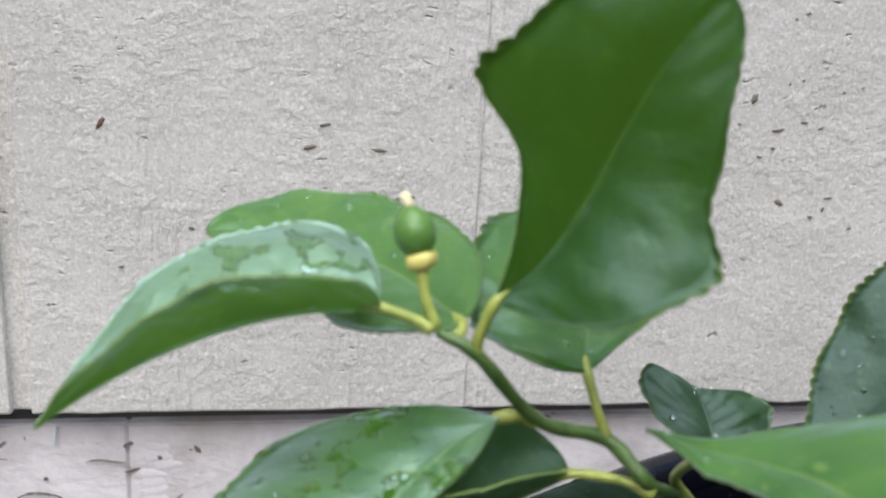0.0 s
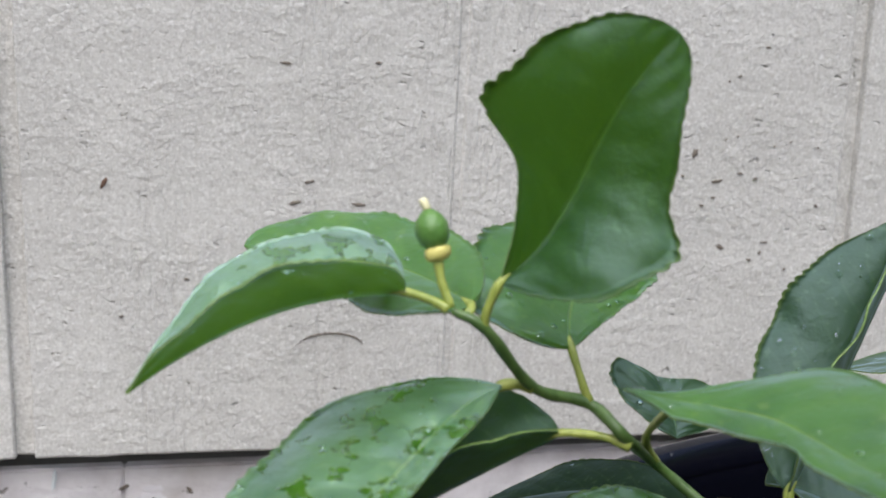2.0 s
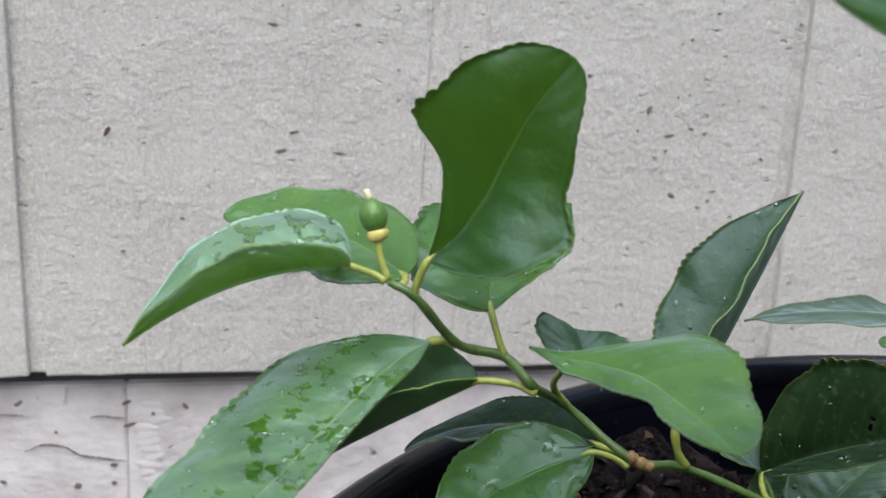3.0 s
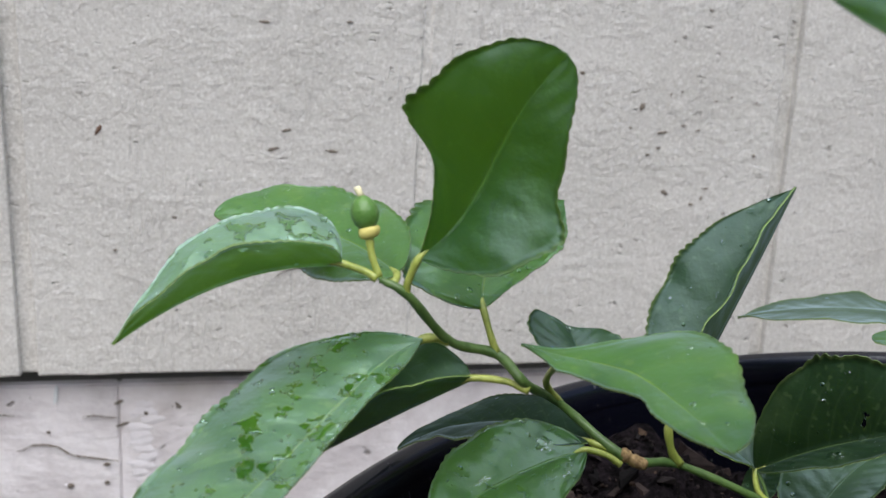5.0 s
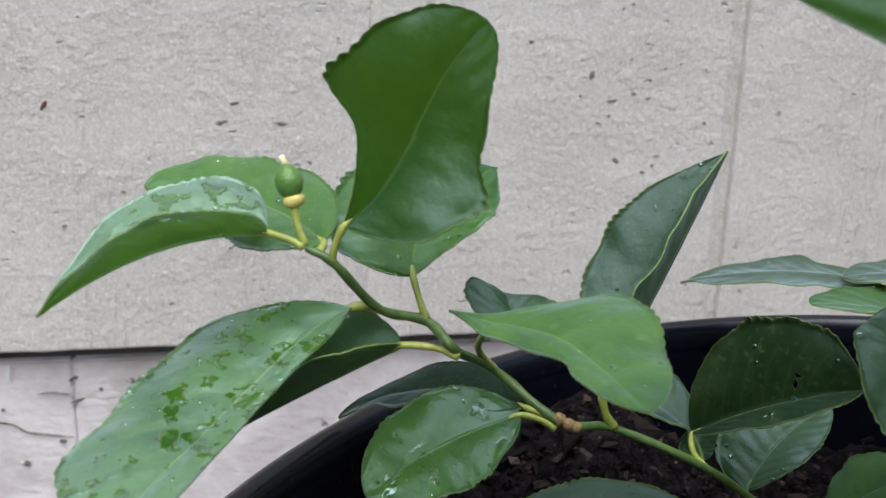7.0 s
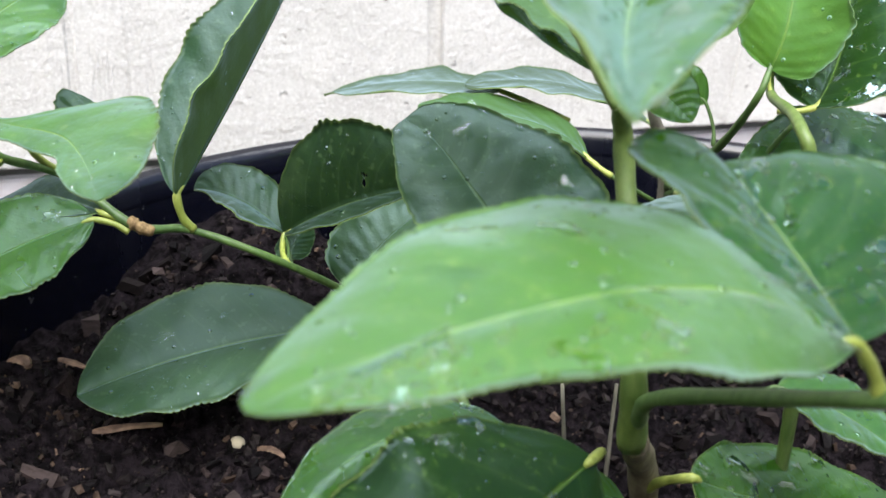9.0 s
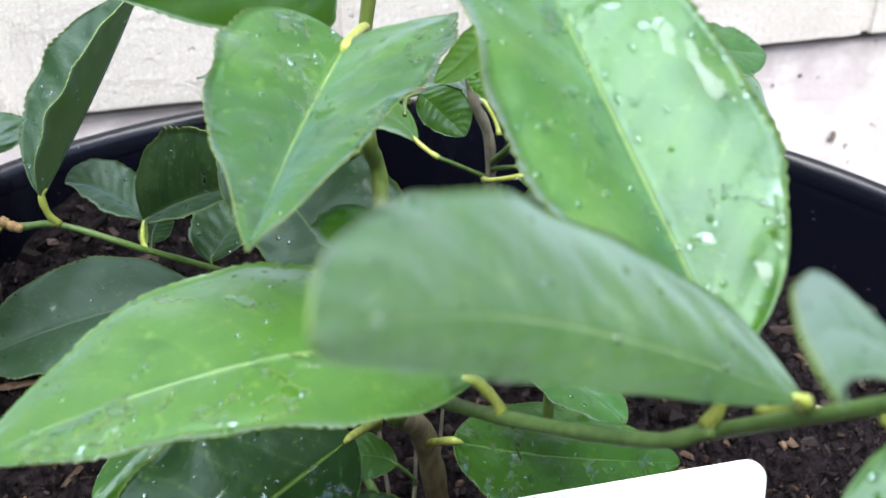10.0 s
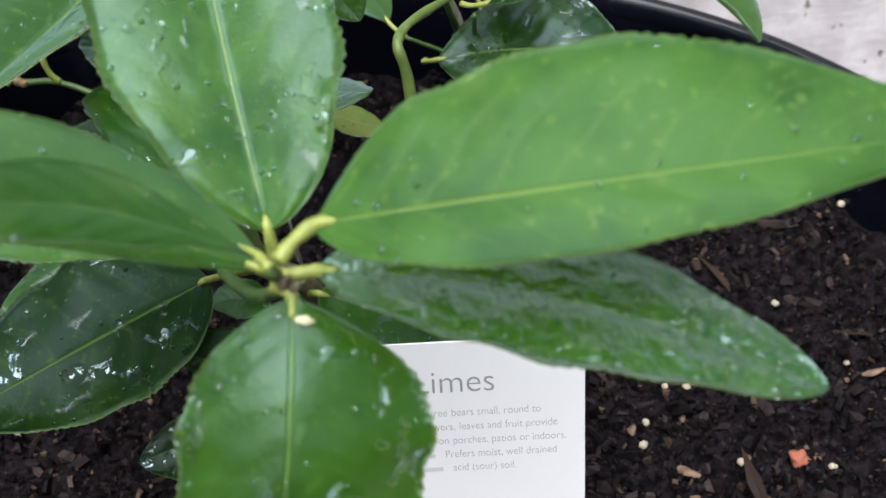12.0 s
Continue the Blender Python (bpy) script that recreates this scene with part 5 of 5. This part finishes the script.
leaf(base=(-0.0413, -0.5907, 0.5555), mid=(-0.0438, -0.6164, 0.5365), tip=(-0.0514, -0.6350, 0.4976),
     left=(0.0250, 0.0054, -0.0119), right=(-0.0213, 0.0051, -0.0056), look_of="wet_mid", drops=40, lean=(0.88, 0.88), puddles=2,
     node=(-0.0450, -0.5892, 0.5577))
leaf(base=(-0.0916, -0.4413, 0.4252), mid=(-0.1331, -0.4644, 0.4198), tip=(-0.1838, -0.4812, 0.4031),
     left=(0.0154, -0.0111, -0.0163), right=(-0.0083, 0.0317, 0.0099), look_of="wet_shaded", drops=50, acute=0.45, puddles=9,
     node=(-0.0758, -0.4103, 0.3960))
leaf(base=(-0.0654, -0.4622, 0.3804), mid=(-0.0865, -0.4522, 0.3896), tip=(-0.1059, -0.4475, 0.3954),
     left=(-0.0024, -0.0091, -0.0086), right=(0.0026, 0.0102, 0.0103), look_of="wet_shaded", drops=20, puddles=3,
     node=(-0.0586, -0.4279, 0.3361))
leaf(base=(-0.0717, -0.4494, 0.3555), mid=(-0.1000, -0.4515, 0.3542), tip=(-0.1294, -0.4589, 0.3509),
     left=(0.0023, -0.0127, -0.0109), right=(0.0015, 0.0102, 0.0091), look_of="wet_shaded", drops=14, puddles=3,
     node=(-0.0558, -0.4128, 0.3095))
leaf(base=(-0.0557, -0.4305, 0.4040), mid=(-0.0162, -0.4249, 0.3816), tip=(0.0374, -0.4209, 0.3611),
     left=(0.0115, 0.0203, 0.0027), right=(-0.0118, -0.0172, -0.0059), look_of="glassy", drops=24, puddles=6,
     node=(-0.0599, -0.4167, 0.3898))
leaf(base=(-0.0300, -0.4226, 0.4243), mid=(-0.0160, -0.4334, 0.4210), tip=(-0.0038, -0.4471, 0.4150),
     left=(0.0088, 0.0110, 0.0012), right=(-0.0080, -0.0090, 0.0015), look_of="soft",
     node=(-0.0351, -0.4236, 0.4240))
leaf(base=(-0.0746, -0.4312, 0.3987), mid=(-0.0847, -0.4281, 0.4022), tip=(-0.0959, -0.4294, 0.4011),
     left=(-0.0007, -0.0084, -0.0017), right=(-0.0003, 0.0085, 0.0020), look_of="mature",
     node=(-0.0642, -0.4178, 0.3734))
leaf(base=(-0.0051, -0.3413, 0.4427), mid=(0.0297, -0.3467, 0.4478), tip=(0.0673, -0.3497, 0.4434),
     left=(0.0141, 0.0237, 0.0122), right=(0.0018, -0.0215, -0.0103), look_of="glassy", drops=40, lean=(1.1, 1.1), puddles=12,
     node=(-0.0093, -0.3182, 0.4278))
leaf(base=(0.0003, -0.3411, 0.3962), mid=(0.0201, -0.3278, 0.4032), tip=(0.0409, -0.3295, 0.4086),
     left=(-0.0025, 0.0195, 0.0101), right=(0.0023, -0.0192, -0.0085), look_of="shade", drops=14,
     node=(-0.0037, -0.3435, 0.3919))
leaf(base=(0.0766, -0.2689, 0.4488), mid=(0.1143, -0.2849, 0.4332), tip=(0.1416, -0.2919, 0.4065),
     left=(0.0242, 0.0232, -0.0026), right=(-0.0159, -0.0133, 0.0170), look_of="fresh")
leaf(base=(0.0839, -0.2869, 0.4643), mid=(0.1047, -0.2895, 0.4583), tip=(0.1244, -0.2904, 0.4555),
     left=(0.0052, 0.0125, 0.0051), right=(-0.0013, -0.0147, -0.0043), look_of="fresh", drops=10)
leaf(base=(0.0040, -0.3376, 0.4801), mid=(0.0093, -0.3340, 0.4950), tip=(0.0168, -0.3197, 0.5115),
     left=(0.0086, -0.0189, 0.0037), right=(-0.0188, -0.0004, 0.0088), look_of="fresh",
     node=(0.0039, -0.3412, 0.4731))
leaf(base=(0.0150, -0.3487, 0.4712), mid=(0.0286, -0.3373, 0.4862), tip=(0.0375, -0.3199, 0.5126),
     left=(-0.0169, 0.0078, -0.0061), right=(0.0110, -0.0183, 0.0052), look_of="wet_shaded", drops=20, puddles=3,
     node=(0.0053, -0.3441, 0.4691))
leaf(base=(-0.0279, -0.3664, 0.5205), mid=(-0.0363, -0.3677, 0.5092), tip=(-0.0477, -0.3675, 0.4999),
     left=(-0.0028, 0.0032, 0.0043), right=(0.0061, -0.0032, -0.0010), look_of="mature")
leaf(base=(0.0019, -0.3076, 0.4561), mid=(-0.0047, -0.3020, 0.4609), tip=(-0.0119, -0.2968, 0.4648),
     left=(-0.0041, -0.0002, -0.0041), right=(0.0034, 0.0018, 0.0068), look_of="mature",
     node=(0.0031, -0.3152, 0.4435))
leaf(base=(-0.0308, -0.4013, 0.4701), mid=(-0.0472, -0.3964, 0.4688), tip=(-0.0642, -0.3937, 0.4655),
     left=(-0.0063, -0.0208, 0.0038), right=(0.0056, 0.0177, -0.0082), look_of="shade")
leaf(base=(-0.0466, -0.3488, 0.4861), mid=(-0.0395, -0.3543, 0.4803), tip=(-0.0332, -0.3600, 0.4743),
     left=(0.0072, 0.0014, 0.0063), right=(-0.0063, 0.0001, -0.0031), look_of="mature",
     node=(-0.0571, -0.3677, 0.4895))
leaf(base=(-0.0537, -0.3634, 0.4384), mid=(-0.0405, -0.3657, 0.4337), tip=(-0.0272, -0.3680, 0.4295),
     left=(0.0003, 0.0076, 0.0021), right=(-0.0002, -0.0074, -0.0016), look_of="old")
leaf(base=(-0.0870, -0.4004, 0.5526), mid=(-0.1143, -0.4045, 0.5572), tip=(-0.1982, -0.3817, 0.5778),
     left=(-0.0036, -0.0052, -0.0124), right=(0.0059, 0.0245, 0.0092), look_of="mature", drops=16)
leaf(base=(-0.1074, -0.4267, 0.4246), mid=(-0.1373, -0.4226, 0.4245), tip=(-0.1678, -0.4388, 0.4134),
     left=(0.0025, -0.0082, -0.0087), right=(-0.0039, 0.0131, -0.0015), look_of="wet_mid", drops=40, puddles=6)

grow("leaf_scar", tube_mesh("leaf_scar", [(-0.0407, -0.5950, 0.5541), (-0.0390, -0.5954, 0.5541), (-0.0372, -0.5953, 0.5534)], [0.0004, 0.0011, 0.0004], STYLE, n=8, ring=8, swell=0.15), "pale tan scar on the leaf")
# the young fruit
FRUIT_AT = Vector((-0.2722, -0.3004, 0.5008))
CALYX_AT = Vector((-0.2712, -0.3021, 0.4963))
FOOT_AT = Vector((-0.2685, -0.3070, 0.4851))
way = (FRUIT_AT - CALYX_AT).normalized()
tube_me = tube_mesh("fruit_stalk", [FOOT_AT, (FOOT_AT + CALYX_AT) / 2 + Vector((-0.0006, 0, 0)), CALYX_AT], [0.0011, 0.0010, 0.0013], YELLOW_STEM, n=12, ring=10)
fruit = grow("young_fruit", lathe_mesh("young_fruit", [(0.0006, -0.0042), (0.0020, -0.0040), (0.0032, -0.0026), (0.0038, -0.0006), (0.0037, 0.0012), (0.0029, 0.0030), (0.0017, 0.0042), (0.0010, 0.0047)],
                                       FRUIT, FRUIT_AT, way, 24, 0.03), "tiny round dark green fruit")
hang("fruit_stalk", tube_me, fruit)
hang("calyx", lathe_mesh("calyx", [(0.0012, -0.0020), (0.0021, -0.0017), (0.0027, -0.0008), (0.0029, 0.0003), (0.0026, 0.0011), (0.0012, 0.0012)], CALYX, CALYX_AT, way, 20, 0.25), fruit, "yellow calyx")
hang("style", lathe_mesh("style", [(0.0010, 0.0), (0.0009, 0.0012), (0.0010, 0.0024), (0.0007, 0.0030)], STYLE, FRUIT_AT + way * 0.0044, way + Vector((-0.25, 0, 0)), 12, 0.1), fruit, "pale withered style")


# ------------------------------------------------------------------ plant tag
def plant_tag():
    ob = new("plant_tag", None)
    w, h = 0.093, 0.135
    tilt = Matrix.Rotation(radians(-14), 4, "X")
    ob.matrix_world = Matrix.Translation((-0.0105, -0.467, 0.4115)) @ Matrix.Rotation(radians(-2), 4, "Z") @ tilt @ Matrix.Rotation(radians(90), 4, "X")
    tagged(ob, "white plastic plant tag with grey printed text, stuck in soil", "plant tag")
    bm = bmesh.new()
    r = 0.009
    loop = []
    for cx, cy, a0 in ((w / 2 - r, -r, 0), (-w / 2 + r, -r, 90)):
        for i in range(9):
            a = radians(a0 + 90 * i / 8)
            loop.append((cx + r * math.cos(a), cy + r * math.sin(a)))
    loop += [(-w / 2, -h + 0.03), (-0.012, -h), (0.012, -h), (w / 2, -h + 0.03)]
    front = [bm.verts.new((x, y, 0.0004)) for x, y in loop]
    back = [bm.verts.new((x, y, -0.0004)) for x, y in loop]
    bm.faces.new(front)
    bm.faces.new(back[::-1])
    n = len(loop)
    for i in range(n):
        j = (i + 1) % n
        bm.faces.new((front[i], back[i], back[j], front[j]))
    part("tag_plate", bm, TAG_WHITE, ob, smooth=False)

    def words(text, x, y, size, squeeze=1.0, ink=None, align="LEFT"):
        cu = bpy.data.curves.new("printed_text", "FONT")
        cu.body, cu.size, cu.extrude, cu.offset = text, size, 0.00002, -0.011 * size
        cu.align_x = align
        tmp = bpy.data.objects.new("printed_text", cu)
        scene.collection.objects.link(tmp)
        me = bpy.data.meshes.new_from_object(tmp.evaluated_get(bpy.context.evaluated_depsgraph_get()))
        bpy.data.objects.remove(tmp)
        me.materials.clear()
        me.materials.append(ink or TAG_PALE_INK)
        t = hang("printed_text", me, ob)
        t.matrix_basis = Matrix.Translation((x, y, 0.00047)) @ Matrix.Diagonal((squeeze, 1, 1, 1))

    def bar(x0, x1, y, size):
        bm = bmesh.new()
        box(bm, (x0, y, 0.00040), (x1, y + size * 0.45, 0.00047))
        part("printed_bar", bm, TAG_FAINT_INK, ob, smooth=False)

    words("Limes", -0.0135, -0.0205, 0.0135, 0.92, ink=TAG_INK)
    lines = (("bears small, round to", -0.0005, -0.0305, "tree", ""), ("leaves and fruit provide", 0.002, -0.0365, "flowers,", "oval"), ("porches, patios or indoors.", -0.0005, -0.0425, "on", "in"),
             ("Prefers moist, well drained", -0.0035, -0.0485, "", ""), ("acid (sour) soil.", -0.0010, -0.0545, "", ""))
    for text, x, y, before, first in lines:
        words(text, x, y, 0.0046, 0.80)
        if before:
            words(before, x - 0.0012, y, 0.0046, 0.80, align="RIGHT")
        if first:
            words(first, -0.0375, y, 0.0046, 0.80)
            bar(-0.0290, -0.0160, y, 0.004)
        bar(-0.0150 if before else -0.034, x - (0.012 if before else 0.0035), y, 0.004)


plant_tag()
